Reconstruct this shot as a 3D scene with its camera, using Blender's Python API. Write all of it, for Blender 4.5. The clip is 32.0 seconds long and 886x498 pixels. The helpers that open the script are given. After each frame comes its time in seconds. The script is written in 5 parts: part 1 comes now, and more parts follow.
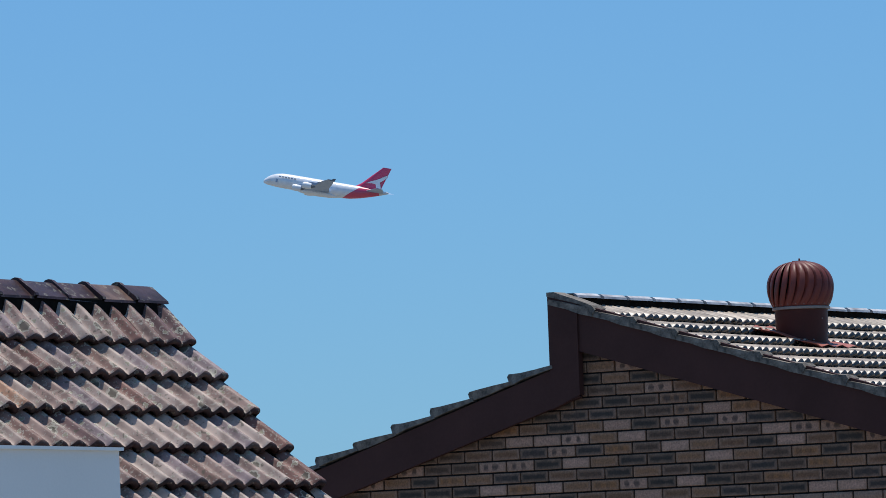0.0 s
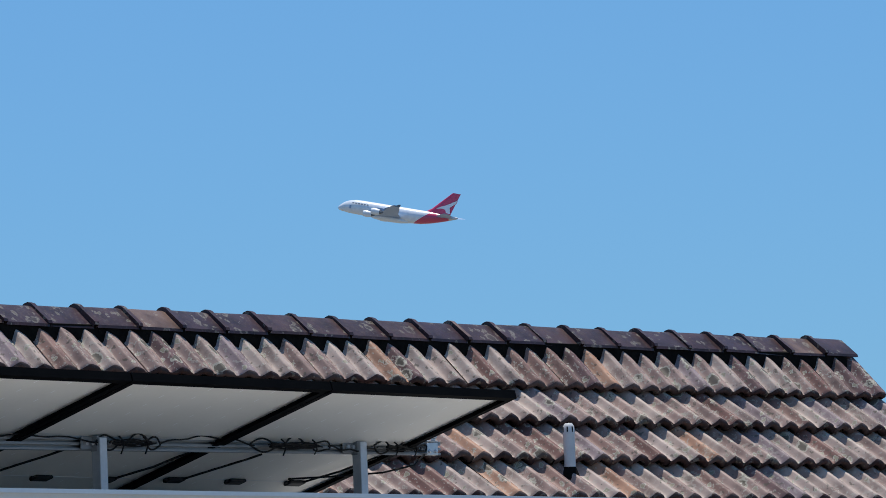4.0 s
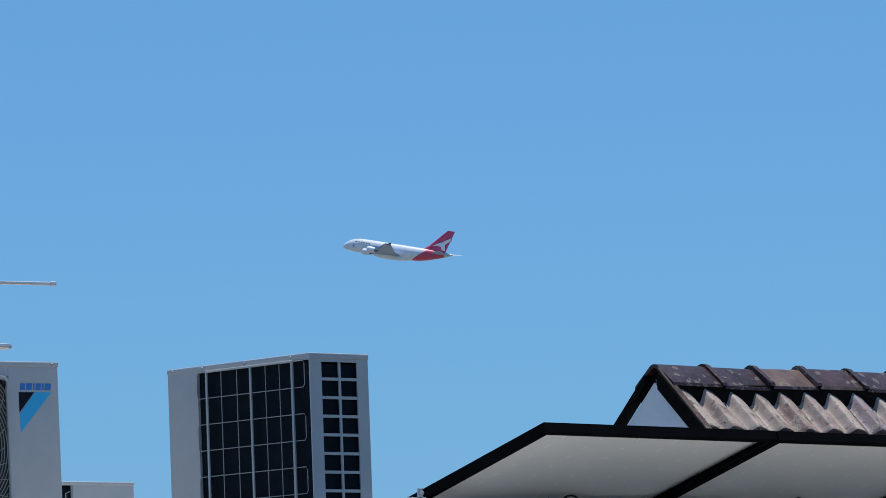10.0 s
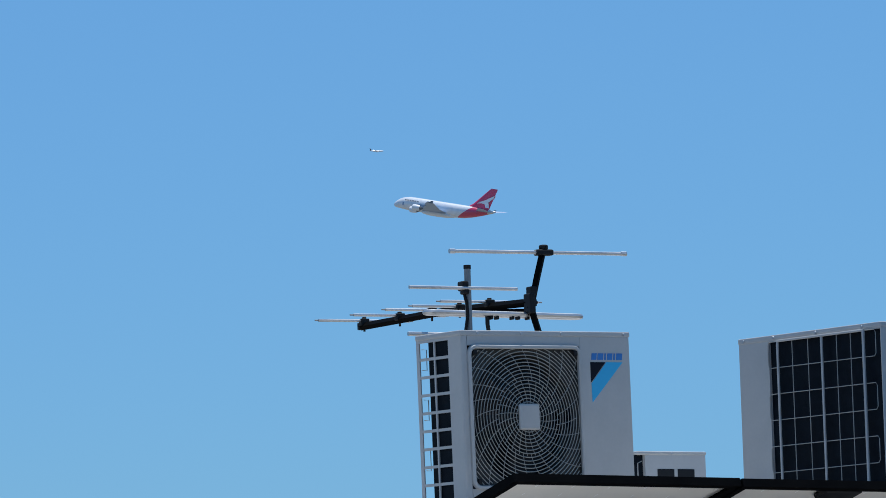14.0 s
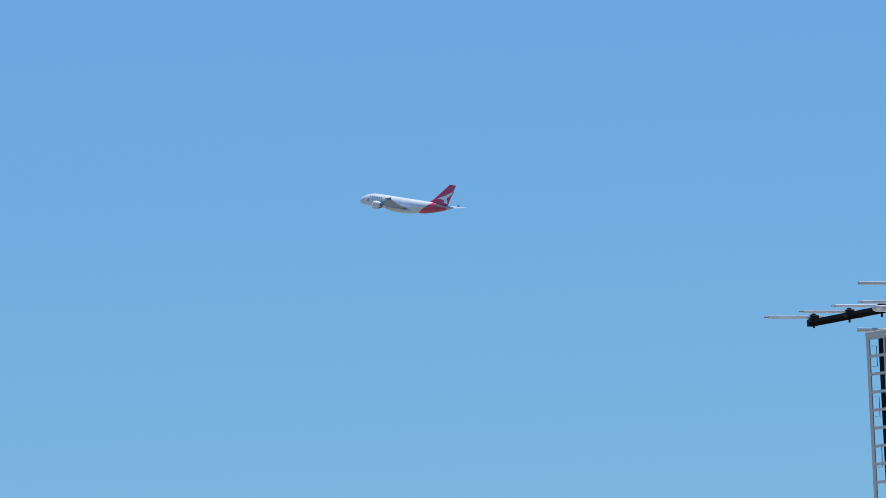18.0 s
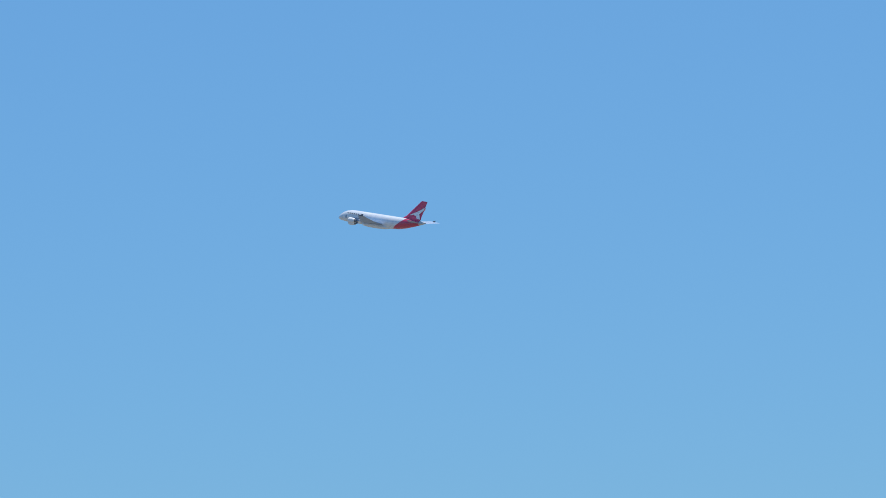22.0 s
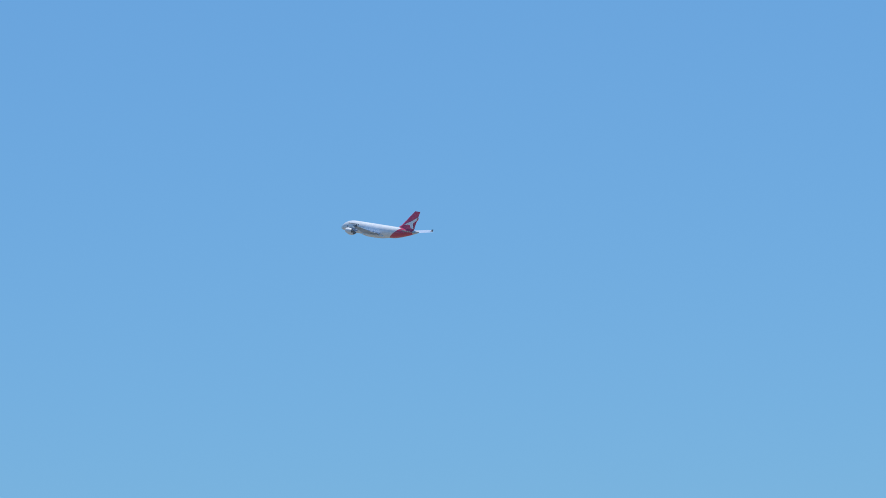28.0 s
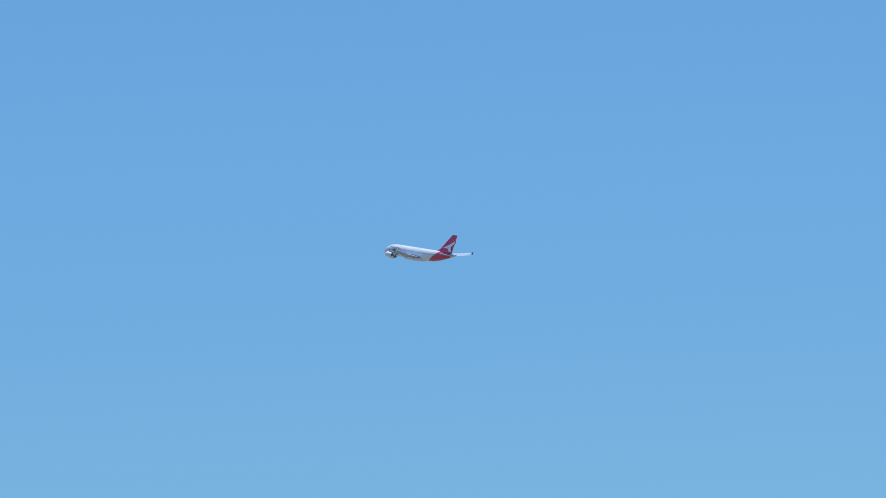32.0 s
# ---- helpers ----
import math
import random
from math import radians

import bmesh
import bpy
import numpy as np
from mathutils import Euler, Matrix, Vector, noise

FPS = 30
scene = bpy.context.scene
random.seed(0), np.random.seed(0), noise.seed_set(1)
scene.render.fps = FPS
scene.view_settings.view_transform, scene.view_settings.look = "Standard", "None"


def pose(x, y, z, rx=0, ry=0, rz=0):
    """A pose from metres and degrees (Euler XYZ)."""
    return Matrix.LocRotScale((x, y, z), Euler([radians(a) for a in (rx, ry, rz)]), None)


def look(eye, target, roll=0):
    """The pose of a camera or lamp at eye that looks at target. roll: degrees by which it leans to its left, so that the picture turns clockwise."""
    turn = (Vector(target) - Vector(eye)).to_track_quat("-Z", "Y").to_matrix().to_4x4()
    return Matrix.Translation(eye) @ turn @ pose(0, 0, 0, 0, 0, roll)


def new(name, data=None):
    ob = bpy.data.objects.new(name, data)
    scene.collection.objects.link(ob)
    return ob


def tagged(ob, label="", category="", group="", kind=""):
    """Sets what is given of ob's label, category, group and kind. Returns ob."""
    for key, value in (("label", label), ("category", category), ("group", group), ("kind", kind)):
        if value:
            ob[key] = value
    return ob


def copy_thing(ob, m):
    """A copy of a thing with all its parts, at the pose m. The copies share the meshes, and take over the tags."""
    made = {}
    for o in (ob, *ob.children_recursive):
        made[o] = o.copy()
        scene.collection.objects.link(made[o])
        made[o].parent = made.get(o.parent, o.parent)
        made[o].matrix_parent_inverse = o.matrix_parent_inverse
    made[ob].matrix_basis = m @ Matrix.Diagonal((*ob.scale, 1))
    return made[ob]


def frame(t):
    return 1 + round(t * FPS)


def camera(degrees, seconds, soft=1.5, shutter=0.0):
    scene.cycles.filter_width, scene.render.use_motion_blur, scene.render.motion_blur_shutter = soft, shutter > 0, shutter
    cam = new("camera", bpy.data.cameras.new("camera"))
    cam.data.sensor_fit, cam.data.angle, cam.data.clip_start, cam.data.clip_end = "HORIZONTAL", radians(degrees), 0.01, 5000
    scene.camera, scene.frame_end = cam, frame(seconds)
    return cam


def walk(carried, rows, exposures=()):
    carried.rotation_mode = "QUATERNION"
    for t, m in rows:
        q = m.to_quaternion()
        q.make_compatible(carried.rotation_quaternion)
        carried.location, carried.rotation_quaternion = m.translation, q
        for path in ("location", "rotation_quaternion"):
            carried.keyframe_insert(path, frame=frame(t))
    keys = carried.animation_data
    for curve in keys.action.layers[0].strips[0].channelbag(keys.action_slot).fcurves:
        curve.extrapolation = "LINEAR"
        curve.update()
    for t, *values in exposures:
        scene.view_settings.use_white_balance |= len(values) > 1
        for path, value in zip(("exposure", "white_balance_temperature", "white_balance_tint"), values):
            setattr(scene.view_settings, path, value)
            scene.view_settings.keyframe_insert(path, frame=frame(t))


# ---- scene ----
cam = camera(8.6, 32.0, soft=0.8)
EYE = 2.8


def aim(heading, pitch, lean):
    """The camera's pose: heading to the right of +y, pitch upwards, lean of the picture, in degrees."""
    return Matrix.Translation((0, 0, EYE)) @ pose(0, 0, 0, 0, 0, -heading) @ pose(0, 0, 0, 90 + pitch) @ pose(0, 0, 0, 0, 0, -lean)


walk(cam, [
    (0, aim(-0.0070, 3.6875, 2.094)),
    (0.5, aim(-1.1520, 3.9674, 1.888)),
    (1, aim(-2.4922, 4.0675, 1.934)),
    (1.5, aim(-3.1371, 4.0763, 2.039)),
    (2, aim(-3.5939, 4.1271, 1.949)),
    (2.5, aim(-4.2541, 4.0812, 2.176)),
    (3, aim(-5.1948, 4.1746, 2.091)),
    (3.5, aim(-5.9552, 4.3367, 2.052)),
    (5.5, aim(-9.2970, 4.7414, 1.961)),
    (6, aim(-10.2784, 4.9069, 1.882)),
    (6.5, aim(-11.0514, 4.9871, 1.980)),
    (7, aim(-11.7072, 4.9352, 1.978)),
    (7.5, aim(-12.2661, 4.9485, 2.038)),
    (8, aim(-12.8536, 5.0180, 2.109)),
    (8.5, aim(-13.3342, 5.0859, 2.201)),
    (9, aim(-13.8548, 5.2186, 2.254)),
    (9.5, aim(-14.4055, 5.3673, 2.242)),
    (10, aim(-15.0381, 5.4110, 2.111)),
    (10.5, aim(-15.6139, 5.3439, 2.116)),
    (11, aim(-16.2784, 5.1994, 2.013)),
    (11.5, aim(-17.0288, 5.1359, 1.922)),
    (12, aim(-17.9321, 5.1574, 1.790)),
    (12.5, aim(-18.7684, 5.2421, 1.786)),
    (13, aim(-19.4997, 5.2145, 1.741)),
    (13.5, aim(-20.0807, 5.2474, 1.854)),
    (15.5, aim(-22.0774, 5.3839, 2.009)),
    (16, aim(-22.5822, 5.3605, 2.093)),
    (16.5, aim(-23.2866, 5.4502, 2.132)),
    (17, aim(-23.8901, 5.5422, 2.248)),
    (17.5, aim(-24.4503, 5.5482, 2.254)),
    (18, aim(-24.9896, 5.4408, 2.079)),
    (18.5, aim(-25.5215, 5.3788, 2.103)),
    (19, aim(-25.9254, 5.5012, 2.060)),
    (19.5, aim(-26.4786, 5.6235, 2.060)),
    (20, aim(-27.0418, 5.7590, 2.060)),
    (20.5, aim(-27.5559, 5.7608, 2.060)),
    (21, aim(-27.8325, 5.7285, 2.060)),
    (21.5, aim(-28.3728, 5.7961, 2.060)),
    (22, aim(-28.9972, 5.7918, 2.060)),
    (22.5, aim(-29.5009, 5.7661, 2.060)),
    (23, aim(-30.1331, 5.7028, 2.060)),
    (23.5, aim(-30.7470, 5.7323, 2.060)),
    (24, aim(-31.3009, 5.6488, 2.060)),
    (24.5, aim(-31.7450, 5.6054, 2.060)),
    (25, aim(-32.1373, 5.7352, 2.060)),
    (25.5, aim(-32.6220, 5.9094, 2.060)),
    (27.5, aim(-34.1612, 6.1094, 2.060)),
    (28, aim(-34.6121, 6.0693, 2.060)),
    (28.5, aim(-35.0669, 5.9979, 2.060)),
    (29, aim(-35.5879, 5.9963, 2.060)),
    (29.5, aim(-36.1307, 6.0154, 2.060)),
    (30, aim(-36.1426, 6.4723, 2.060)),
    (30.5, aim(-36.5908, 6.9494, 2.060)),
    (31, aim(-37.0674, 7.0161, 2.060)),
    (31.5, aim(-37.7458, 6.8112, 2.060)),
    (32, aim(-38.2910, 6.3869, 2.060)),
], exposures=[(0, 0.01, 6560, 10.5), (0.5, -0.04, 6540, 10.5), (1, -0.09, 6520, 10), (1.5, -0.07, 6520, 10), (2, -0.02, 6540, 10), (3, 0.02, 6540, 10.5), (6, -0.02, 6380, 9.5), (8, -0.04, 6350, 9), (11, -0.06, 6340, 9), (13, -0.04, 6360, 9), (16, 0, 6430, 9.5), (20, 0.01, 6480, 10), (24, 0.02, 6500, 9.5), (28, 0.02, 6520, 9.5), (32, 0.03, 6520, 9)])

# ---- world and sun ----
SUN_TURN, SUN_HEIGHT = 95.0, 79.0       # degrees, anticlockwise from +x; above the horizon
world = bpy.data.worlds.new("world")
scene.world = world
world.use_nodes = True
wn = world.node_tree
sky = wn.nodes.new("ShaderNodeTexSky")
sky.sky_type = "NISHITA"
sky.sun_disc = False
sky.sun_elevation = radians(SUN_HEIGHT)
sky.sun_rotation = radians(90 - SUN_TURN)
sky.altitude, sky.air_density, sky.dust_density, sky.ozone_density = 0.0, 1.0, 0.1, 3.0
tint = wn.nodes.new("ShaderNodeMix")
tint.data_type, tint.blend_type = "RGBA", "MULTIPLY"
tint.inputs[0].default_value = 1.0
tint.inputs[7].default_value = (0.385, 0.68, 1.01, 1)
wn.links.new(sky.outputs[0], tint.inputs[6])
haze = wn.nodes.new("ShaderNodeMix")
haze.data_type = "RGBA"
haze.inputs[0].default_value = 0.40
haze.inputs[7].default_value = (1.72, 4.20, 7.45, 1)
wn.links.new(tint.outputs[2], haze.inputs[6])
wn.links.new(haze.outputs[2], wn.nodes["Background"].inputs[0])
wn.nodes["Background"].inputs[1].default_value = 0.1018
sun_data = bpy.data.lights.new("sun", "SUN")
sun_data.energy, sun_data.angle, sun_data.color = 4.8, radians(0.53), (1.0, 0.95, 0.87)
sun = new("sun", sun_data)
sun.matrix_world = look((0, 0, 0), -Vector((math.cos(radians(SUN_HEIGHT)) * math.cos(radians(SUN_TURN)),
                                            math.cos(radians(SUN_HEIGHT)) * math.sin(radians(SUN_TURN)), math.sin(radians(SUN_HEIGHT)))))
scene.view_settings.exposure = 0.0


# ---- materials ----
def surface(name, base, other, scale=8.0, rough=0.6, metal=0.0, bump=0.15, fine=60.0, spread=0.5, coat=0.0, shine=0.5):
    """A surface whose colour wanders between two tones at two scales, with uneven gloss and a fine relief."""
    m = bpy.data.materials.new(name)
    m.use_nodes = True
    n, l = m.node_tree.nodes, m.node_tree.links
    b = n["Principled BSDF"]
    tc = n.new("ShaderNodeTexCoord")
    big, small = n.new("ShaderNodeTexNoise"), n.new("ShaderNodeTexNoise")
    big.inputs["Scale"].default_value, small.inputs["Scale"].default_value = scale, fine
    big.inputs["Detail"].default_value = small.inputs["Detail"].default_value = 4
    add = n.new("ShaderNodeMath")
    add.operation = "MULTIPLY_ADD"
    add.inputs[1].default_value = 0.35
    ramp = n.new("ShaderNodeValToRGB")
    ramp.color_ramp.elements[0].position, ramp.color_ramp.elements[1].position = 0.68 - spread / 2, 0.68 + spread / 2
    ramp.color_ramp.elements[0].color, ramp.color_ramp.elements[1].color = (*base, 1), (*other, 1)
    l.new(tc.outputs["Object"], big.inputs["Vector"])
    l.new(tc.outputs["Object"], small.inputs["Vector"])
    l.new(small.outputs["Fac"], add.inputs[0])
    l.new(big.outputs["Fac"], add.inputs[2])
    l.new(add.outputs[0], ramp.inputs["Fac"])
    l.new(ramp.outputs["Color"], b.inputs["Base Color"])
    mr = n.new("ShaderNodeMapRange")
    mr.inputs["To Min"].default_value, mr.inputs["To Max"].default_value = max(0.02, rough - 0.1), min(1, rough + 0.1)
    l.new(big.outputs["Fac"], mr.inputs["Value"])
    l.new(mr.outputs[0], b.inputs["Roughness"])
    b.inputs["Metallic"].default_value = metal
    b.inputs["Specular IOR Level"].default_value = shine
    b.inputs["Coat Weight"].default_value = coat
    if bump:
        bp = n.new("ShaderNodeBump")
        bp.inputs["Strength"].default_value, bp.inputs["Distance"].default_value = bump, 0.004
        l.new(small.outputs["Fac"], bp.inputs["Height"])
        l.new(bp.outputs[0], b.inputs["Normal"])
    return m


def piece_noise(n, l, scale, detail=4, kind="ShaderNodeTexNoise"):
    """Noise in a piece's own space, shifted by a random step so that no two pieces look alike. Gives the texture and the random number."""
    tc, info, geo = n.new("ShaderNodeTexCoord"), n.new("ShaderNodeObjectInfo"), n.new("ShaderNodeNewGeometry")
    both = n.new("ShaderNodeMath")
    l.new(info.outputs["Random"], both.inputs[0])
    l.new(geo.outputs["Random Per Island"], both.inputs[1])
    fr = n.new("ShaderNodeMath")
    fr.operation = "FRACT"
    l.new(both.outputs[0], fr.inputs[0])
    shift = n.new("ShaderNodeVectorMath")
    shift.operation = "MULTIPLY_ADD"
    shift.inputs[1].default_value = (37, 61, 17)
    l.new(fr.outputs[0], shift.inputs[0])
    l.new(tc.outputs["Object"], shift.inputs[2])
    t = n.new(kind)
    t.inputs["Scale"].default_value = scale
    if kind == "ShaderNodeTexNoise":
        t.inputs["Detail"].default_value = detail
    l.new(shift.outputs[0], t.inputs["Vector"])
    return t, fr, shift, tc


def steps(n, stops, smooth=False):
    r = n.new("ShaderNodeValToRGB")
    r.color_ramp.interpolation = "LINEAR" if smooth else "CONSTANT"
    while len(r.color_ramp.elements) < len(stops):
        r.color_ramp.elements.new(0.5)
    for e, (p, c) in zip(r.color_ramp.elements, stops):
        e.position, e.color = p, (*c, 1)
    return r


def blend(n, l, fac, a, b, mode="MIX"):
    mx = n.new("ShaderNodeMix")
    mx.data_type, mx.blend_type = "RGBA", mode
    if isinstance(fac, float):
        mx.inputs[0].default_value = fac
    else:
        l.new(fac, mx.inputs[0])
    for socket, v in ((mx.inputs[6], a), (mx.inputs[7], b)):
        if isinstance(v, tuple):
            socket.default_value = (*v, 1)
        else:
            l.new(v, socket)
    return mx.outputs[2]


def clay_tile(name, stops, rough, lichen, coat=0.0, shine=0.5):
    """Weathered clay: every piece its own tone, with blotches, pale lichen rings and dark pits."""
    m = bpy.data.materials.new(name)
    m.use_nodes = True
    n, l = m.node_tree.nodes, m.node_tree.links
    b = n["Principled BSDF"]
    big, fr, shift, tc = piece_noise(n, l, 7, 6)
    tone = steps(n, stops)
    l.new(fr.outputs[0], tone.inputs["Fac"])
    soft = steps(n, [(0.30, (0.50, 0.46, 0.46)), (0.5, (0.95, 0.93, 0.93)), (0.70, (1.30, 1.30, 1.28))], True)
    l.new(big.outputs["Fac"], soft.inputs["Fac"])
    col = blend(n, l, 1.0, tone.outputs["Color"], soft.outputs["Color"], "MULTIPLY")
    fine = n.new("ShaderNodeTexNoise")
    fine.inputs["Scale"].default_value, fine.inputs["Detail"].default_value = 44, 6
    l.new(shift.outputs[0], fine.inputs["Vector"])
    pale = steps(n, [(0.0, (0, 0, 0)), (0.595, (0, 0, 0)), (0.62, (1, 1, 1)), (0.65, (0.30, 0.30, 0.30)), (1.0, (0.8, 0.8, 0.8))], True)
    l.new(fine.outputs["Fac"], pale.inputs["Fac"])
    amount = n.new("ShaderNodeMath")
    amount.operation = "MULTIPLY"
    amount.inputs[1].default_value = lichen * lichen
    l.new(pale.outputs["Color"], amount.inputs[0])
    col = blend(n, l, amount.outputs[0], col, (0.47, 0.44, 0.37))
    pits = n.new("ShaderNodeTexNoise")
    pits.inputs["Scale"].default_value, pits.inputs["Detail"].default_value = 27, 4
    l.new(shift.outputs[0], pits.inputs["Vector"])
    dark = steps(n, [(0.0, (1, 1, 1)), (0.34, (1, 1, 1)), (0.39, (0, 0, 0)), (1.0, (0, 0, 0))], True)
    l.new(pits.outputs["Fac"], dark.inputs["Fac"])
    half = n.new("ShaderNodeMath")
    half.operation = "MULTIPLY"
    half.inputs[1].default_value = lichen * 0.8
    l.new(dark.outputs["Color"], half.inputs[0])
    col = blend(n, l, half.outputs[0], col, (0.075, 0.07, 0.05))
    # lichen discs on some cells: a pale ragged rim round a dark olive heart
    warp = n.new("ShaderNodeVectorMath")
    warp.operation = "MULTIPLY_ADD"
    warp.inputs[1].default_value = (0.055, 0.055, 0.055)
    l.new(fine.outputs["Color"], warp.inputs[0])
    l.new(shift.outputs[0], warp.inputs[2])
    for size, heart, rim, low in ((7.5, (0.085, 0.080, 0.058), (0.43, 0.40, 0.32), 0.62), (19.0, (0.29, 0.27, 0.19), (0.47, 0.44, 0.37), 0.66)):
        cells = n.new("ShaderNodeTexVoronoi")
        cells.inputs["Scale"].default_value = size
        l.new(warp.outputs[0], cells.inputs["Vector"])
        disc = steps(n, [(0.0, heart), (0.24, heart), (0.29, rim), (1.0, rim)], True)
        l.new(cells.outputs["Distance"], disc.inputs["Fac"])
        area = steps(n, [(0.0, (0.85, 0.85, 0.85)), (0.33, (1, 1, 1)), (0.36, (0, 0, 0)), (1.0, (0, 0, 0))], True)
        l.new(cells.outputs["Distance"], area.inputs["Fac"])
        pick = steps(n, [(0.0, (0, 0, 0)), (low, (0, 0, 0)), (low + 0.03, (1, 1, 1)), (1.0, (1, 1, 1))], True)
        l.new(cells.outputs["Color"], pick.inputs["Fac"])
        here = n.new("ShaderNodeMath")
        here.operation = "MULTIPLY"
        l.new(area.outputs["Color"], here.inputs[0])
        l.new(pick.outputs["Color"], here.inputs[1])
        some = n.new("ShaderNodeMath")
        some.operation = "MULTIPLY"
        some.inputs[1].default_value = lichen
        l.new(here.outputs[0], some.inputs[0])
        col = blend(n, l, some.outputs[0], col, disc.outputs["Color"])
    l.new(col, b.inputs["Base Color"])
    mr = n.new("ShaderNodeMapRange")
    mr.inputs["To Min"].default_value, mr.inputs["To Max"].default_value = rough - 0.12, rough + 0.18
    l.new(fine.outputs["Fac"], mr.inputs["Value"])
    l.new(mr.outputs[0], b.inputs["Roughness"])
    b.inputs["Specular IOR Level"].default_value = shine
    b.inputs["Coat Weight"].default_value = coat
    b.inputs["Coat Roughness"].default_value = 0.3
    bp = n.new("ShaderNodeBump")
    bp.inputs["Strength"].default_value, bp.inputs["Distance"].default_value = 0.22, 0.004
    l.new(fine.outputs["Fac"], bp.inputs["Height"])
    l.new(bp.outputs[0], b.inputs["Normal"])
    return m


def brick_material():
    """Wire-cut bricks: blue-black hearts with paler rims, pinkish and buff ones, dark kiln marks."""
    m = bpy.data.materials.new("clinker brick")
    m.use_nodes = True
    n, l = m.node_tree.nodes, m.node_tree.links
    b = n["Principled BSDF"]
    big, fr, shift, tc = piece_noise(n, l, 14)
    heart = steps(n, [(0.0, (0.034, 0.024, 0.017)), (0.14, (0.077, 0.044, 0.026)), (0.30, (0.354, 0.218, 0.159)), (0.42, (0.155, 0.081, 0.042)), (0.56, (0.393, 0.248, 0.184)),
                      (0.66, (0.040, 0.030, 0.024)), (0.76, (0.218, 0.116, 0.059)), (0.84, (0.086, 0.049, 0.029)), (0.90, (0.335, 0.206, 0.144)), (0.965, (0.245, 0.116, 0.045))])
    l.new(fr.outputs[0], heart.inputs["Fac"])
    rim = steps(n, [(0.0, (0.232, 0.150, 0.101)), (0.5, (0.299, 0.195, 0.139)), (1.0, (0.261, 0.167, 0.118))], True)
    l.new(fr.outputs[0], rim.inputs["Fac"])
    sep = n.new("ShaderNodeSeparateXYZ")
    l.new(tc.outputs["Object"], sep.inputs[0])
    edges = []
    for socket, size in ((1, 0.115), (2, 0.038)):
        a = n.new("ShaderNodeMath")
        a.operation = "ABSOLUTE"
        l.new(sep.outputs[socket], a.inputs[0])
        d = n.new("ShaderNodeMath")
        d.operation = "SUBTRACT"
        d.inputs[0].default_value = size
        l.new(a.outputs[0], d.inputs[1])
        edges.append(d.outputs[0])
    low = n.new("ShaderNodeMath")
    low.operation = "MINIMUM"
    l.new(edges[0], low.inputs[0])
    l.new(edges[1], low.inputs[1])
    wob = n.new("ShaderNodeMath")
    wob.operation = "MULTIPLY_ADD"
    wob.inputs[1].default_value = 0.030
    l.new(big.outputs["Fac"], wob.inputs[0])
    l.new(low.outputs[0], wob.inputs[2])
    inner = n.new("ShaderNodeMapRange")
    inner.inputs["From Min"].default_value, inner.inputs["From Max"].default_value = 0.008, 0.044
    l.new(wob.outputs[0], inner.inputs["Value"])
    col = blend(n, l, inner.outputs[0], rim.outputs["Color"], heart.outputs["Color"])
    # two oval kiln marks on some of the bricks
    terms = []
    drift = n.new("ShaderNodeVectorMath")
    drift.operation = "MULTIPLY_ADD"
    drift.inputs[1].default_value = (0.0, 0.06, 0.012)
    l.new(big.outputs["Color"], drift.inputs[0])
    l.new(tc.outputs["Object"], drift.inputs[2])
    place = n.new("ShaderNodeSeparateXYZ")
    l.new(drift.outputs[0], place.inputs[0])
    for socket, middle, centre, size in ((1, 0.045, 0.040, 0.026), (2, 0.006, 0.0, 0.032)):
        first = n.new("ShaderNodeMath")
        first.operation = "SUBTRACT"
        first.inputs[1].default_value = middle
        l.new(place.outputs[socket], first.inputs[0])
        q = n.new("ShaderNodeMath")
        q.operation = "ABSOLUTE"
        l.new(first.outputs[0], q.inputs[0])
        for op, value in (("SUBTRACT", centre), ("DIVIDE", size), ("POWER", 2.0)):
            nxt = n.new("ShaderNodeMath")
            nxt.operation = op
            nxt.inputs[1].default_value = value
            l.new(q.outputs[0], nxt.inputs[0])
            if op == "DIVIDE":
                ab = n.new("ShaderNodeMath")
                ab.operation = "ABSOLUTE"
                l.new(nxt.outputs[0], ab.inputs[0])
                nxt = ab
            q = nxt
        terms.append(q.outputs[0])
    oval = n.new("ShaderNodeMath")
    l.new(terms[0], oval.inputs[0])
    l.new(terms[1], oval.inputs[1])
    rag = n.new("ShaderNodeMath")
    rag.operation = "MULTIPLY_ADD"
    rag.inputs[1].default_value = 0.9
    l.new(big.outputs["Fac"], rag.inputs[0])
    l.new(oval.outputs[0], rag.inputs[2])
    near = steps(n, [(0.0, (0.95, 0.95, 0.95)), (0.40, (0.80, 0.80, 0.80)), (0.66, (0, 0, 0)), (1.0, (0, 0, 0))], True)
    shrink = n.new("ShaderNodeMath")
    shrink.operation = "MULTIPLY"
    shrink.inputs[1].default_value = 0.42
    l.new(rag.outputs[0], shrink.inputs[0])
    l.new(shrink.outputs[0], near.inputs["Fac"])
    chosen = steps(n, [(0.0, (0, 0, 0)), (0.34, (1, 1, 1)), (0.46, (0, 0, 0)), (0.63, (1, 1, 1)), (0.68, (0, 0, 0)), (0.90, (1, 1, 1)), (0.96, (0.4, 0.4, 0.4))])
    l.new(fr.outputs[0], chosen.inputs["Fac"])
    mask = n.new("ShaderNodeMix")
    mask.data_type, mask.blend_type = "RGBA", "MULTIPLY"
    mask.inputs[0].default_value = 1.0
    l.new(near.outputs["Color"], mask.inputs[6])
    l.new(chosen.outputs["Color"], mask.inputs[7])
    inside = n.new("ShaderNodeMath")
    inside.operation = "MULTIPLY"
    l.new(mask.outputs[2], inside.inputs[0])
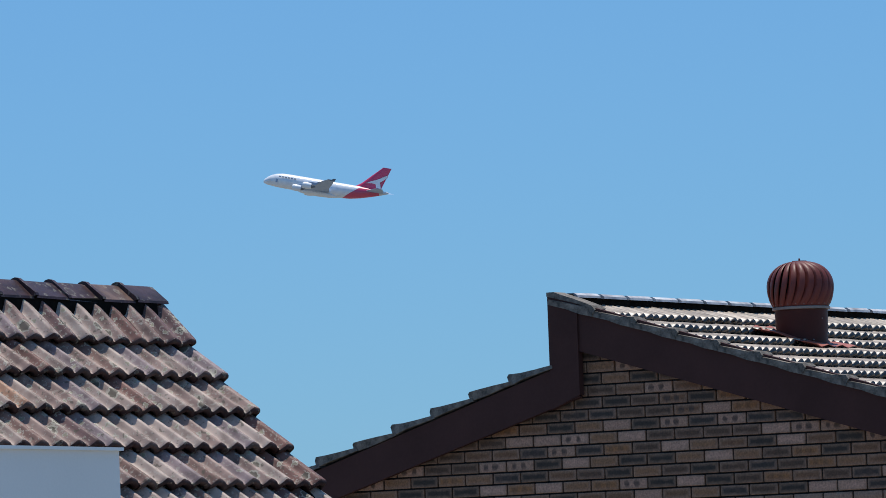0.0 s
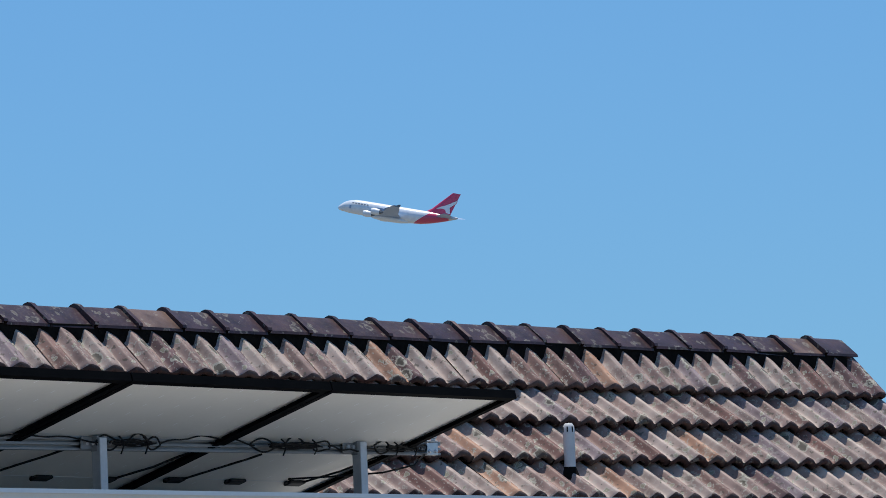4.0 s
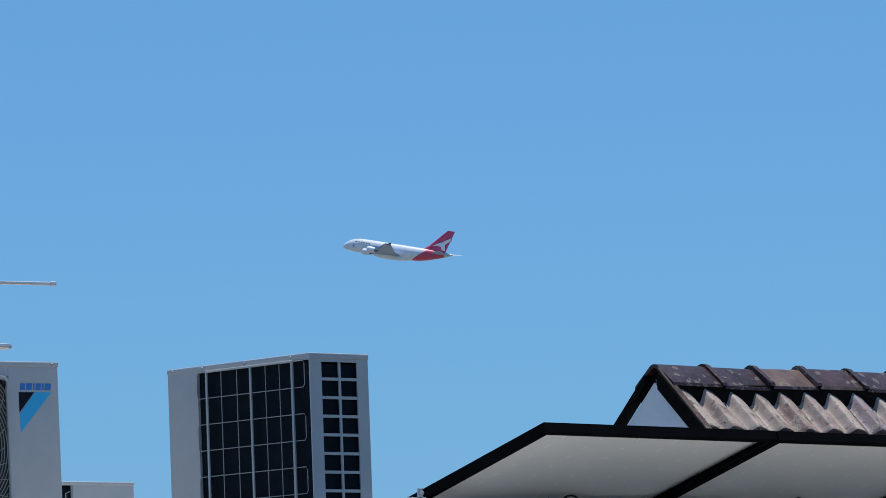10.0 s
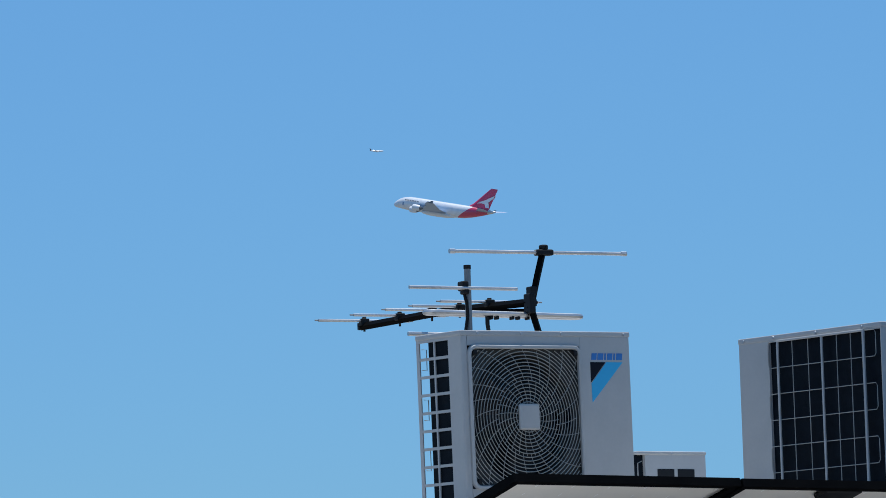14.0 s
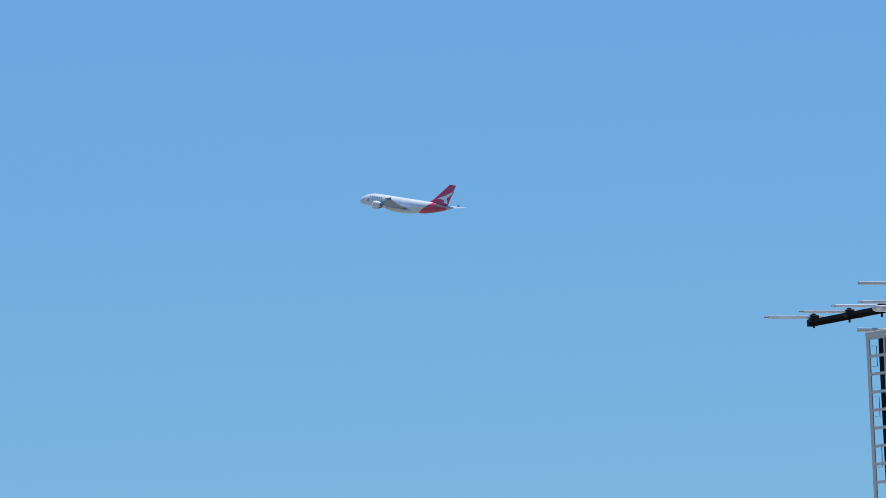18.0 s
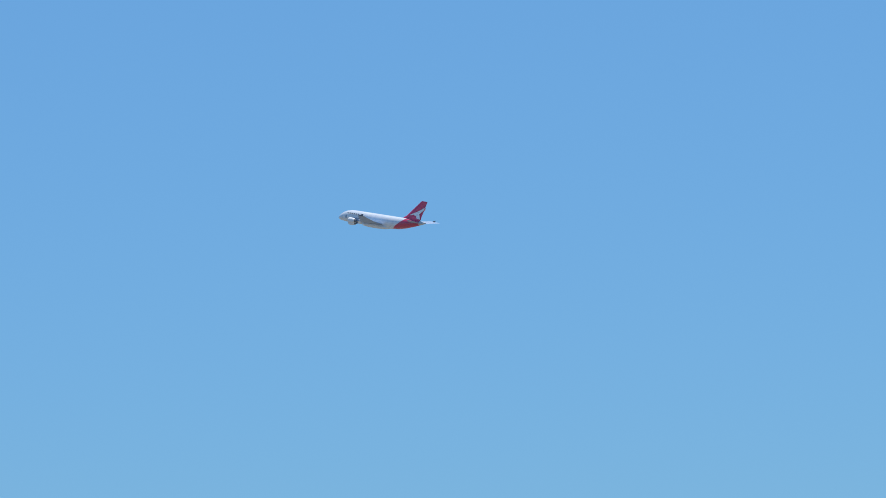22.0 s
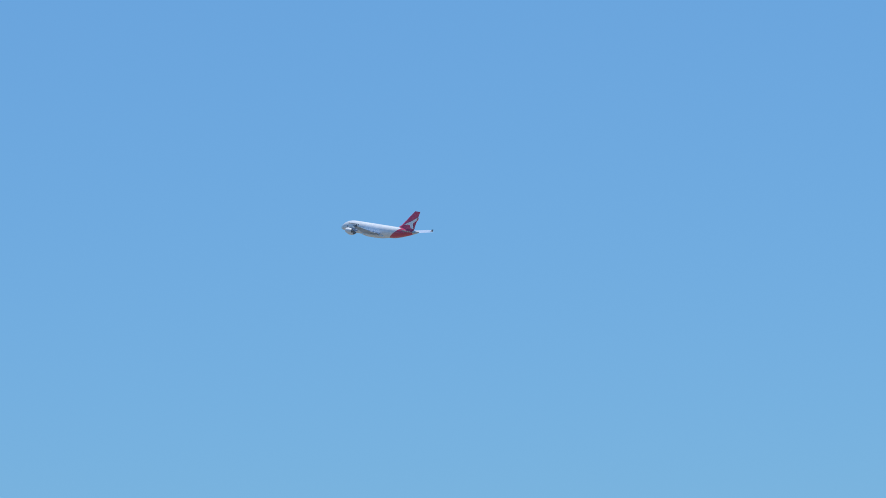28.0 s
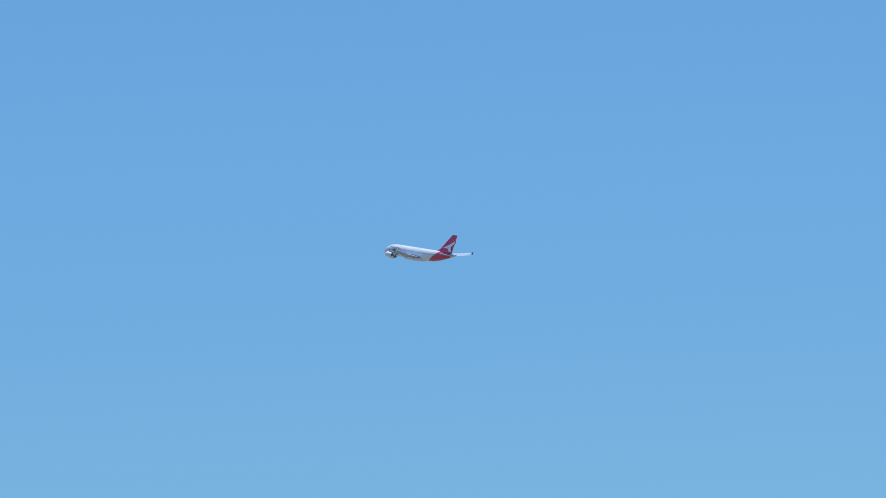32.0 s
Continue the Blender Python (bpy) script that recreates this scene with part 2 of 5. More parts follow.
    l.new(inner.outputs[0], inside.inputs[1])
    col = blend(n, l, inside.outputs[0], col, (0.060, 0.040, 0.032))
    grain = n.new("ShaderNodeTexNoise")
    grain.inputs["Scale"].default_value, grain.inputs["Detail"].default_value = 75, 5
    l.new(shift.outputs[0], grain.inputs["Vector"])
    g = steps(n, [(0.3, (0.72, 0.66, 0.63)), (0.7, (1.38, 1.25, 1.20))], True)
    l.new(grain.outputs["Fac"], g.inputs["Fac"])
    col = blend(n, l, 1.0, col, g.outputs["Color"], "MULTIPLY")
    l.new(col, b.inputs["Base Color"])
    b.inputs["Roughness"].default_value = 0.75
    bp = n.new("ShaderNodeBump")
    bp.inputs["Strength"].default_value, bp.inputs["Distance"].default_value = 0.4, 0.003
    l.new(grain.outputs["Fac"], bp.inputs["Height"])
    l.new(bp.outputs[0], b.inputs["Normal"])
    return m


def livery():
    """White paint with a red tail, haze mixed into the red, whose edge runs slantwise across the rear fuselage."""
    m = bpy.data.materials.new("airliner paint")
    m.use_nodes = True
    n, l = m.node_tree.nodes, m.node_tree.links
    b = n["Principled BSDF"]
    tc, sep = n.new("ShaderNodeTexCoord"), n.new("ShaderNodeSeparateXYZ")
    l.new(tc.outputs["Object"], sep.inputs[0])
    slant = n.new("ShaderNodeMath")
    slant.operation = "MULTIPLY_ADD"
    slant.inputs[1].default_value = 1.25
    l.new(sep.outputs[2], slant.inputs[0])
    l.new(sep.outputs[0], slant.inputs[2])
    red = n.new("ShaderNodeMath")
    red.operation = "LESS_THAN"
    red.inputs[1].default_value = -15.5
    l.new(slant.outputs[0], red.inputs[0])
    cone = n.new("ShaderNodeMath")
    cone.operation = "LESS_THAN"
    cone.inputs[1].default_value = -31.0
    l.new(sep.outputs[0], cone.inputs[0])
    dirt = n.new("ShaderNodeTexNoise")
    dirt.inputs["Scale"].default_value = 0.35
    l.new(tc.outputs["Object"], dirt.inputs["Vector"])
    white = steps(n, [(0.35, (0.66, 0.70, 0.76)), (0.7, (0.76, 0.79, 0.83))], True)
    l.new(dirt.outputs["Fac"], white.inputs["Fac"])
    # this red is pinkish because distance haze is mixed in
    col = blend(n, l, red.outputs[0], white.outputs["Color"], (0.54, 0.030, 0.098))
    col = blend(n, l, cone.outputs[0], col, (0.55, 0.55, 0.56))
    l.new(col, b.inputs["Base Color"])
    b.inputs["Roughness"].default_value = 0.30
    b.inputs["Coat Weight"].default_value = 1.0
    b.inputs["Coat Roughness"].default_value = 0.14
    return m


M = {
    "grass": surface("pale suburban ground", (0.13, 0.125, 0.105), (0.20, 0.19, 0.165), 0.3, 0.9, fine=6, bump=0.3),
    "mortar": surface("mortar", (0.014, 0.011, 0.010), (0.028, 0.022, 0.020), 6, 0.9, bump=0.5, fine=150, shine=0.2),
    "timber": surface("dark brown painted timber", (0.054, 0.024, 0.021), (0.074, 0.034, 0.030), 3, 0.65, fine=40, shine=0.12),
    "render": surface("painted render", (0.74, 0.725, 0.70), (0.82, 0.805, 0.78), 1.5, 0.75, fine=90),
    "coping": surface("white coping", (0.72, 0.72, 0.72), (0.82, 0.82, 0.80), 5, 0.6),
    "white_board": surface("white fibre cement", (0.66, 0.68, 0.72), (0.78, 0.79, 0.80), 3, 0.6),
    "membrane": surface("weathered roof membrane", (0.37, 0.36, 0.34), (0.44, 0.43, 0.41), 2, 0.85),
    "bedding": surface("grey bedding mortar", (0.035, 0.031, 0.027), (0.24, 0.21, 0.18), 17, 0.85, bump=0.6, fine=70),
    # dark mortar, taken to near-black so shaded roof gaps read dark
    "black_bedding": surface("black bedding mortar with gap shade", (0.004, 0.0035, 0.0032), (0.014, 0.012, 0.010), 20, 0.9, bump=0.6, shine=0.05),
    "black_frame": surface("black anodised aluminium", (0.003, 0.003, 0.0033), (0.006, 0.006, 0.0062), 6, 0.58, 0.0, bump=0.03, shine=0.015),
    "alu": surface("mill aluminium", (0.48, 0.49, 0.50), (0.60, 0.61, 0.62), 7, 0.42, 0.85, bump=0.05),
    # darker copy of the aluminium, carrying the shade under the panels
    "rail": surface("dull aluminium darkened for shade", (0.22, 0.225, 0.23), (0.29, 0.295, 0.30), 7, 0.5, 0.5, bump=0.05),
    "galv": surface("galvanised steel", (0.40, 0.42, 0.45), (0.55, 0.57, 0.60), 9, 0.5, 0.7, bump=0.08),
    "cells": surface("blue-black solar cells under glass", (0.008, 0.010, 0.02), (0.014, 0.018, 0.035), 4, 0.12, 0.0, bump=0.0),
    "rubber": surface("black cable rubber", (0.006, 0.006, 0.006), (0.011, 0.011, 0.011), 30, 0.6, bump=0.1, shine=0.2),
    "casing": surface("off-white powder-coated steel", (0.41, 0.41, 0.405), (0.47, 0.468, 0.46), 5, 0.5, bump=0.03),
    # the casing's off-white, dimmed so the wires look shaded
    "wire": surface("off-white coated wire greyed for shade", (0.29, 0.29, 0.275), (0.36, 0.36, 0.34), 20, 0.5, bump=0.0),
    "coil": surface("blue-black coil fins", (0.004, 0.006, 0.009), (0.008, 0.012, 0.018), 30, 0.55, 0.0, fine=300, bump=0.3, shine=0.06),
    # real black plastic parts, and plates that stand for shaded openings
    "cavity": surface("black plastic", (0.008, 0.008, 0.009), (0.014, 0.014, 0.015), 10, 0.6, shine=0.25),
    "blue": surface("sky blue sticker", (0.03, 0.40, 0.70), (0.035, 0.43, 0.74), 20, 0.5, bump=0.0),
    "navy": surface("near-black sticker", (0.004, 0.005, 0.012), (0.006, 0.007, 0.015), 20, 0.5, bump=0.0, shine=0.15),
    "mid_blue": surface("mid blue lettering", (0.03, 0.17, 0.48), (0.035, 0.19, 0.5), 20, 0.5, bump=0.0),
    "pvc": surface("pale grey pipe", (0.50, 0.50, 0.50), (0.62, 0.62, 0.60), 12, 0.5),
    "vent_red": surface("brownish red painted metal", (0.105, 0.022, 0.018), (0.145, 0.034, 0.027), 8, 0.50, 0.0, bump=0.05, shine=0.30),
    # darker copy of the vent red: the throat's shade is in the colour
    "throat_shade_red": surface("red painted metal darkened for shade", (0.040, 0.010, 0.008), (0.058, 0.015, 0.012), 8, 0.5, 0.0, bump=0.05, shine=0.2),
    "band": surface("dull zinc band", (0.15, 0.14, 0.135), (0.21, 0.20, 0.19), 9, 0.55, 0.0, bump=0.05),
    "flash_red": surface("faded red flashing", (0.26, 0.060, 0.040), (0.36, 0.105, 0.070), 9, 0.5, bump=0.1),
    # the blue of distance haze is put into the wing grey
    "wing": surface("light grey wing paint with blue haze", (0.25, 0.34, 0.49), (0.30, 0.385, 0.53), 0.3, 0.5, bump=0.0, fine=3),
    "nacelle": surface("white nacelle paint", (0.68, 0.72, 0.78), (0.75, 0.78, 0.82), 0.4, 0.3, bump=0.0, fine=4),
    "shroud": surface("grey shroud plastic", (0.028, 0.028, 0.027), (0.040, 0.040, 0.038), 6, 0.6, bump=0.05),
    # haze in front of the far fin is part of this red
    "red": surface("red tail paint with pinkish haze", (0.60, 0.036, 0.115), (0.68, 0.044, 0.13), 0.3, 0.28, bump=0.0, fine=4, coat=0.5),
    "plain_white": surface("white tail mark", (0.74, 0.74, 0.75), (0.80, 0.80, 0.80), 0.4, 0.3, bump=0.0, fine=4),
    "dark_metal": surface("dark exhaust metal", (0.12, 0.135, 0.16), (0.17, 0.185, 0.21), 1, 0.5, 0.2, bump=0.0),
    "title": surface("dark lettering paint", (0.36, 0.37, 0.41), (0.42, 0.43, 0.47), 1, 0.4, bump=0.0),
}
M["tile"] = clay_tile("weathered terracotta", [(0.0, (0.296, 0.204, 0.174)), (0.11, (0.405, 0.316, 0.268)), (0.24, (0.185, 0.094, 0.077)), (0.33, (0.324, 0.223, 0.190)), (0.45, (0.271, 0.206, 0.208)),
                                               (0.55, (0.424, 0.329, 0.283)), (0.66, (0.156, 0.090, 0.086)), (0.74, (0.367, 0.277, 0.236)), (0.84, (0.234, 0.138, 0.112)), (0.94, (0.414, 0.233, 0.151))], 0.56, 0.90, shine=0.32)
# nose colours: real grime on the clay, plus the shade of downward faces
M["tile_lip"] = clay_tile("tile nose with grime and shade", [(0.0, (0.048, 0.026, 0.023)), (0.30, (0.085, 0.056, 0.048)), (0.55, (0.056, 0.028, 0.024)), (0.80, (0.10, 0.066, 0.056))], 0.60, 0.30, shine=0.2)
# near-black because the shade below each lip is in this colour
M["slate_lip"] = clay_tile("tile edge darkened for shade", [(0.0, (0.012, 0.011, 0.010)), (0.5, (0.026, 0.022, 0.020))], 0.24, 0.1, shine=0.8)
M["cap"] = clay_tile("dark glazed ridge clay", [(0.0, (0.048, 0.026, 0.029)), (0.3, (0.058, 0.032, 0.033)), (0.5, (0.042, 0.024, 0.031)), (0.75, (0.053, 0.026, 0.028)), (0.93, (0.144, 0.092, 0.073))], 0.40, 0.28, shine=0.25)
M["slate_tile"] = clay_tile("weathered brown-grey roof tile", [(0.0, (0.278, 0.233, 0.184)), (0.4, (0.390, 0.328, 0.264)), (0.7, (0.316, 0.264, 0.215)), (0.9, (0.464, 0.392, 0.318))], 0.40, 0.2, shine=0.6)
# base grey raised to hold the sun's sheen on the cap shoulders
M["ridge_grey"] = clay_tile("ridge capping with sun sheen in its grey", [(0.0, (0.44, 0.44, 0.44)), (0.5, (0.54, 0.54, 0.545))], 0.34, 0.15, shine=0.8)
M["brick"] = brick_material()
M["livery"] = livery()

# ---- building helpers ----
GRID = pose(0, 0, 0, 0, 0, 57.345)       # the houses stand square to this turn


def at(u, v, z, rx=0, ry=0, rz=0):
    """A pose on the houses' grid, z counted from eye height."""
    return GRID @ pose(u, v, z + EYE, rx, ry, rz)


def thing(name, m, label, category, group="", kind=""):
    ob = new(name)
    ob.empty_display_size = 0.1
    ob.matrix_basis = m
    return tagged(ob, label, category, group, kind)


def finish(bm, name, smooth=False, turn=35):
    me = bpy.data.meshes.new(name)
    bmesh.ops.recalc_face_normals(bm, faces=bm.faces)
    if smooth:
        for f in bm.faces:
            f.smooth = True
        for e in bm.edges:
            if len(e.link_faces) == 2 and e.calc_face_angle(0) > radians(turn):
                e.smooth = False
    bm.to_mesh(me)
    bm.free()
    return me


def part(name, bm, material, parent, label="", smooth=False, m=None):
    me = finish(bm, name, smooth)
    me.materials.append(material)
    ob = new(name, me)
    ob.parent = parent
    if m is not None:
        ob.matrix_basis = m
    return tagged(ob, label)


def piece(name, me, parent, m):
    ob = new(name, me)
    ob.parent = parent
    ob.matrix_basis = m
    return ob


def block(bm, lo, hi, r=0.0, seg=2):
    """A box from corner to corner, with rounded edges."""
    made = bmesh.ops.create_cube(bm, size=1.0)["verts"]
    for w in made:
        w.co = Vector([lo[k] if w.co[k] < 0 else hi[k] for k in range(3)])
    if r:
        edges = list({e for w in made for e in w.link_edges})
        bmesh.ops.bevel(bm, geom=edges, offset=r, segments=seg, affect="EDGES", profile=0.5)
    return bm


def B(*boxes, r=0.0):
    bm = bmesh.new()
    for lo, hi in boxes:
        block(bm, lo, hi, r)
    return bm


def tube(bm, pts, r, n=6, flat=1.0):
    """A round bar along points, closed at both ends."""
    pts = [Vector(p) for p in pts]
    rings = []
    for i, p in enumerate(pts):
        d = (pts[min(i + 1, len(pts) - 1)] - pts[max(i - 1, 0)]).normalized()
        side = d.cross(Vector((0, 0, 1)) if abs(d.z) < 0.9 else Vector((0, 1, 0))).normalized()
        up = side.cross(d)
        rings.append([bm.verts.new(p + r * (math.cos(2 * math.pi * k / n) * side + flat * math.sin(2 * math.pi * k / n) * up)) for k in range(n)])
    for a, b in zip(rings, rings[1:]):
        for k in range(n):
            bm.faces.new((a[k], a[(k + 1) % n], b[(k + 1) % n], b[k]))
    bm.faces.new(rings[0][::-1])
    bm.faces.new(rings[-1])
    return bm


def T(*lines, r=0.01, n=6, flat=1.0):
    bm = bmesh.new()
    for pts in lines:
        tube(bm, pts, r, n, flat)
    return bm


def prism(outline, depth, axis=0):
    """A flat outline drawn out by depth along an axis. outline: pairs in the other two axes."""
    bm = bmesh.new()
    def place(a, b, c):
        return ((c, a, b), (a, c, b), (a, b, c))[axis]
    lo, hi = depth
    bot = [bm.verts.new(place(a, b, lo)) for a, b in outline]
    top = [bm.verts.new(place(a, b, hi)) for a, b in outline]
    bm.faces.new(bot)
    bm.faces.new(top[::-1])
    for k in range(len(outline)):
        j = (k + 1) % len(outline)
        bm.faces.new((bot[k], bot[j], top[j], top[k]))
    return bm


def lathe(profile, n=32):
    """Turned round z. profile: (radius, z) from bottom to top."""
    bm = bmesh.new()
    rings = [[bm.verts.new((r * math.cos(2 * math.pi * k / n), r * math.sin(2 * math.pi * k / n), z)) for k in range(n)] for r, z in profile]
    for a, b in zip(rings, rings[1:]):
        for k in range(n):
            bm.faces.new((a[k], a[(k + 1) % n], b[(k + 1) % n], b[k]))
    bm.faces.new(rings[0][::-1])
    bm.faces.new(rings[-1])
    return bm


def joined(name, me, places, material, parent):
    """Many copies of one piece in a single mesh, for those too many to tell apart."""
    co = np.array([w.co for w in me.vertices])
    faces = [tuple(p.vertices) for p in me.polygons]
    slots = [p.material_index for p in me.polygons]
    verts, polys, kinds = [], [], []
    for m in places:
        a = np.array(m)
        base = len(verts)
        verts.extend((co @ a[:3, :3].T + a[:3, 3]).tolist())
        polys.extend(tuple(i + base for i in f) for f in faces)
        kinds.extend(slots)
    out = bpy.data.meshes.new(name)
    out.from_pydata(verts, [], polys)
    for p, kind in zip(out.polygons, kinds):
        p.use_smooth, p.material_index = True, kind
    for m in me.materials:
        out.materials.append(m)
    ob = new(name, out)
    ob.parent = parent
    return tagged(ob, kind="stuff")


def tile_mesh(name, width, length, profile, lift, lip, material, edge, turn=60, nose=6):
    """One roof tile: x across, y up the slope from its rounded nose, z off the roof. profile: (part of the width, height)."""
    bm = bmesh.new()
    rows = []
    tall = max(h for f, h in profile)
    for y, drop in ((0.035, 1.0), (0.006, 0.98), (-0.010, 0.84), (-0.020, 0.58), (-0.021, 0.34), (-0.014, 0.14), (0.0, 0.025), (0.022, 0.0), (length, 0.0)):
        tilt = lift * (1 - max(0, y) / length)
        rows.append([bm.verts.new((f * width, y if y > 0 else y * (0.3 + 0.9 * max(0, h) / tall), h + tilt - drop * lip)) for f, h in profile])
    # nose faces take the edge material, which carries their shade
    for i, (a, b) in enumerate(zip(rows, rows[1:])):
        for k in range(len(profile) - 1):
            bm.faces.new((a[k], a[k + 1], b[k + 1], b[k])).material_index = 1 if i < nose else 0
    me = finish(bm, name, True, turn)
    me.materials.append(material)
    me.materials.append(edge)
    return me


# ---- ground ----
ground_mesh = bmesh.new()
bmesh.ops.create_grid(ground_mesh, x_segments=8, y_segments=8, size=6000)
ground = new("ground", finish(ground_mesh, "ground"))
ground.data.materials.append(M["grass"])
tagged(ground, "flat pale suburban ground of dry grass and paving", "ground", kind="structure")


# ---- brick house with a stepped gable ----
def brick_house():
    face = 36.60
    low = -EYE
    house = thing("house", at(0, 0, 0), "brick house with dark brown bargeboards and a stepped tiled gable roof", "house")
    # gable wall, with the stepped outline of the roof
    outline = [(12.0, low), (30.0, low), (30.0, -0.55), (22.32, 1.72), (22.32, 2.16), (12.0, -0.9)]
    wall = part("wall", prism(outline, (face + 0.018, face + 0.24)), M["mortar"], house, "mortar bed of the brick gable wall")
    part("wall", B(((face + 0.24, 12.0, low), (face + 13, 12.24, -0.95)), ((face + 0.24, 29.76, low), (face + 13, 30.0, -0.6)), ((face + 12.7, 12.24, low), (face + 13, 29.76, -1.0))),
         M["mortar"], house, "plain far walls of the house")
    bm = B(((0, -0.114, -0.037), (0.05, 0.114, 0.037)))
    bmesh.ops.bevel(bm, geom=bm.edges[:], offset=0.004, segments=1, affect="EDGES")
    me = finish(bm, "brick")
    me.materials.append(M["brick"])
    rnd = random.Random(4)
    base_z, base_v, rest = 1.5570 - 0.043, 22.0225 + 0.12, []
    for k in range(-30, 10):
        z = base_z + 0.086 * k
        for j in range(-32, 46):
            v = base_v + 0.24 * (j + (0.5 if k % 2 else 0.0))
            top = 2.245 - 0.297 * (22.29 - v) - 0.10 if v < 22.40 else 1.66 - 0.304 * (v - 22.3) + 0.10
            if z + 0.02 > top or not 12.2 < v < 29.8:
                continue
            m = pose(face + rnd.uniform(-0.002, 0.003), v, z, rnd.uniform(-0.3, 0.3))
            if z > 0.80 - 0.02 * (v - 22) and 19.5 < v < 24.7:
                piece("brick", me, wall, m)
            else:
                rest.append(m)
    joined("brickwork", me, rest, M["brick"], wall)
    # bargeboards: right rake, upright at the step, left rake
    front = (face - 0.075, face - 0.035)
    def rake(v0, z0, v1, z1, deep):
        return prism([(v0, z0), (v1, z1), (v1, z1 - deep), (v0, z0 - deep)], front)
    part("bargeboard", rake(22.292, 2.332, 14.0, 2.332 - 0.297 * 8.292, 0.349), M["timber"], house, "dark brown sloping bargeboard")
    part("bargeboard", prism([(22.52, 2.398), (22.272, 2.334), (22.272, 1.66), (22.52, 1.56)], (face - 0.09, face - 0.03)), M["timber"], house, "dark brown upright board at the roof step")
    part("bargeboard", prism([(22.52, 1.85), (29.5, 1.85 - 0.306 * 6.98), (29.5, 1.64 - 0.306 * 6.98 - 0.02), (22.272, 1.645)], (face - 0.08, face - 0.036)), M["timber"], house, "dark brown sloping bargeboard of the lower roof")
    part("soffit", B(((face - 0.030, 22.36, 1.66), (face + 0.3, 22.50, 2.29))), M["timber"], house, "dark boarded upright of the roof step")
    # black sheets put the shade of the verge gaps into colour
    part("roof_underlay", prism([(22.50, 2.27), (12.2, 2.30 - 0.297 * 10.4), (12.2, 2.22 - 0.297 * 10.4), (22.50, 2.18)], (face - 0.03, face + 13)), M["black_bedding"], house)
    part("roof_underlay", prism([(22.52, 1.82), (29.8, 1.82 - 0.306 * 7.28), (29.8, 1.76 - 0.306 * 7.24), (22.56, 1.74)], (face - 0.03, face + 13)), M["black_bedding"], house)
    # tiles of the high roof: two rolls each
    wave = [(0.0, 0.004), (0.10, 0.022), (0.22, 0.034), (0.34, 0.022), (0.44, 0.004), (0.56, 0.004), (0.66, 0.022), (0.78, 0.034), (0.90, 0.022), (1.0, 0.004)]
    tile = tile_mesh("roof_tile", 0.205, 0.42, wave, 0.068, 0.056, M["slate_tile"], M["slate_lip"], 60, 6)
    slope = math.degrees(math.atan(0.297))
    roof = part("roof", B(((face - 0.02, 12.3, 0), (face + 12.9, 12.32, 0.02))), M["timber"], house, "high roof of dark glossy tiles, its sun side glinting", m=pose(0, 0, -0.70))
    rest = []
    for k in range(28):
        v = 22.167 - 0.345 * k
        z = 2.284 + 0.297 * (v - 22.55)
        for j in range(62):
            m = pose(face - 0.05 + 0.205 * j + rnd.uniform(-0.003, 0.003), v + rnd.uniform(-0.004, 0.004), z + rnd.uniform(-0.003, 0.003) + 0.70, slope + (7.5 if k == 0 else 0.0) + rnd.uniform(-0.4, 0.4), rnd.uniform(-0.5, 0.5))
            if k < 8 and j < 30 and (j < 24 or k < 5):
                piece("roof_tile", tile, roof, m)
            else:
                rest.append(m)
    joined("roof_tiles", tile, rest, M["slate_tile"], roof)
    # mortared verge tiles along both rakes
    def verge_mesh(wedge, seed):
        bm, rough_edge = bmesh.new(), random.Random(seed)
        rings = []
        for i in range(3):
            rings.append([bm.verts.new((-0.045 + 0.075 * i + rough_edge.uniform(-0.006, 0.006), y, z + rough_edge.uniform(-0.006, 0.006))) for y, z in wedge])
        for p, q in zip(rings, rings[1:]):
            for i in range(len(wedge)):
                bm.faces.new((p[i], p[(i + 1) % len(wedge)], q[(i + 1) % len(wedge)], q[i]))
        bm.faces.new(rings[0])
        bm.faces.new(rings[-1])
        me = finish(bm, "verge_tile", True, 30)
        me.materials.append(M["bedding"])
        return me
    verge_me = verge_mesh([(-0.03, -0.012), (0.08, -0.016), (0.20, -0.010), (0.36, -0.012), (0.36, 0.032), (0.22, 0.040), (0.10, 0.048), (-0.01, 0.070), (-0.040, 0.050)], 21)
    low_me = [verge_mesh([(-0.03, -0.050), (0.10, -0.050), (0.36, -0.050), (0.36, -0.026), (0.20, -0.006), (0.08, 0.010), (-0.01, 0.024), (-0.03, 0.010)], s) for s in (22, 23, 24)]
    for k in range(0, 9):
        v = 22.167 - 0.345 * k
        piece("verge_tile", verge_me, roof, pose(face - 0.05, v, 2.30 + 0.297 * (v - 22.55) + 0.70 + 0.052, slope + rnd.uniform(-0.5, 0.5), rnd.uniform(-2, 2)))
    low_roof = part("roof", B(((face + 0.3, 22.6, 1.845), (face + 12.9, 22.66, 1.86))), M["timber"], house, "lower roof of dark tiles with a mortared stepped edge")
    for k in range(0, 14):
        v = 22.855 + 0.345 * k
        piece("verge_tile", low_me[k % 3], low_roof, pose(face - 0.05, v, 1.905 - 0.306 * (v - 22.56) + rnd.uniform(-0.004, 0.004), rnd.uniform(-0.5, 0.5), rnd.uniform(-2, 2)) @ Matrix.Scale(-1, 4, Vector((0, 1, 0))) @ pose(0, 0, 0, slope))
    rest = [pose(face + 0.1 + 0.205 * j, 22.93 + 0.345 * k, 1.84 - 0.306 * (0.37 + 0.345 * k), slope, 0, 180) @ pose(-0.205, 0, 0) for k in range(20) for j in range(60)]
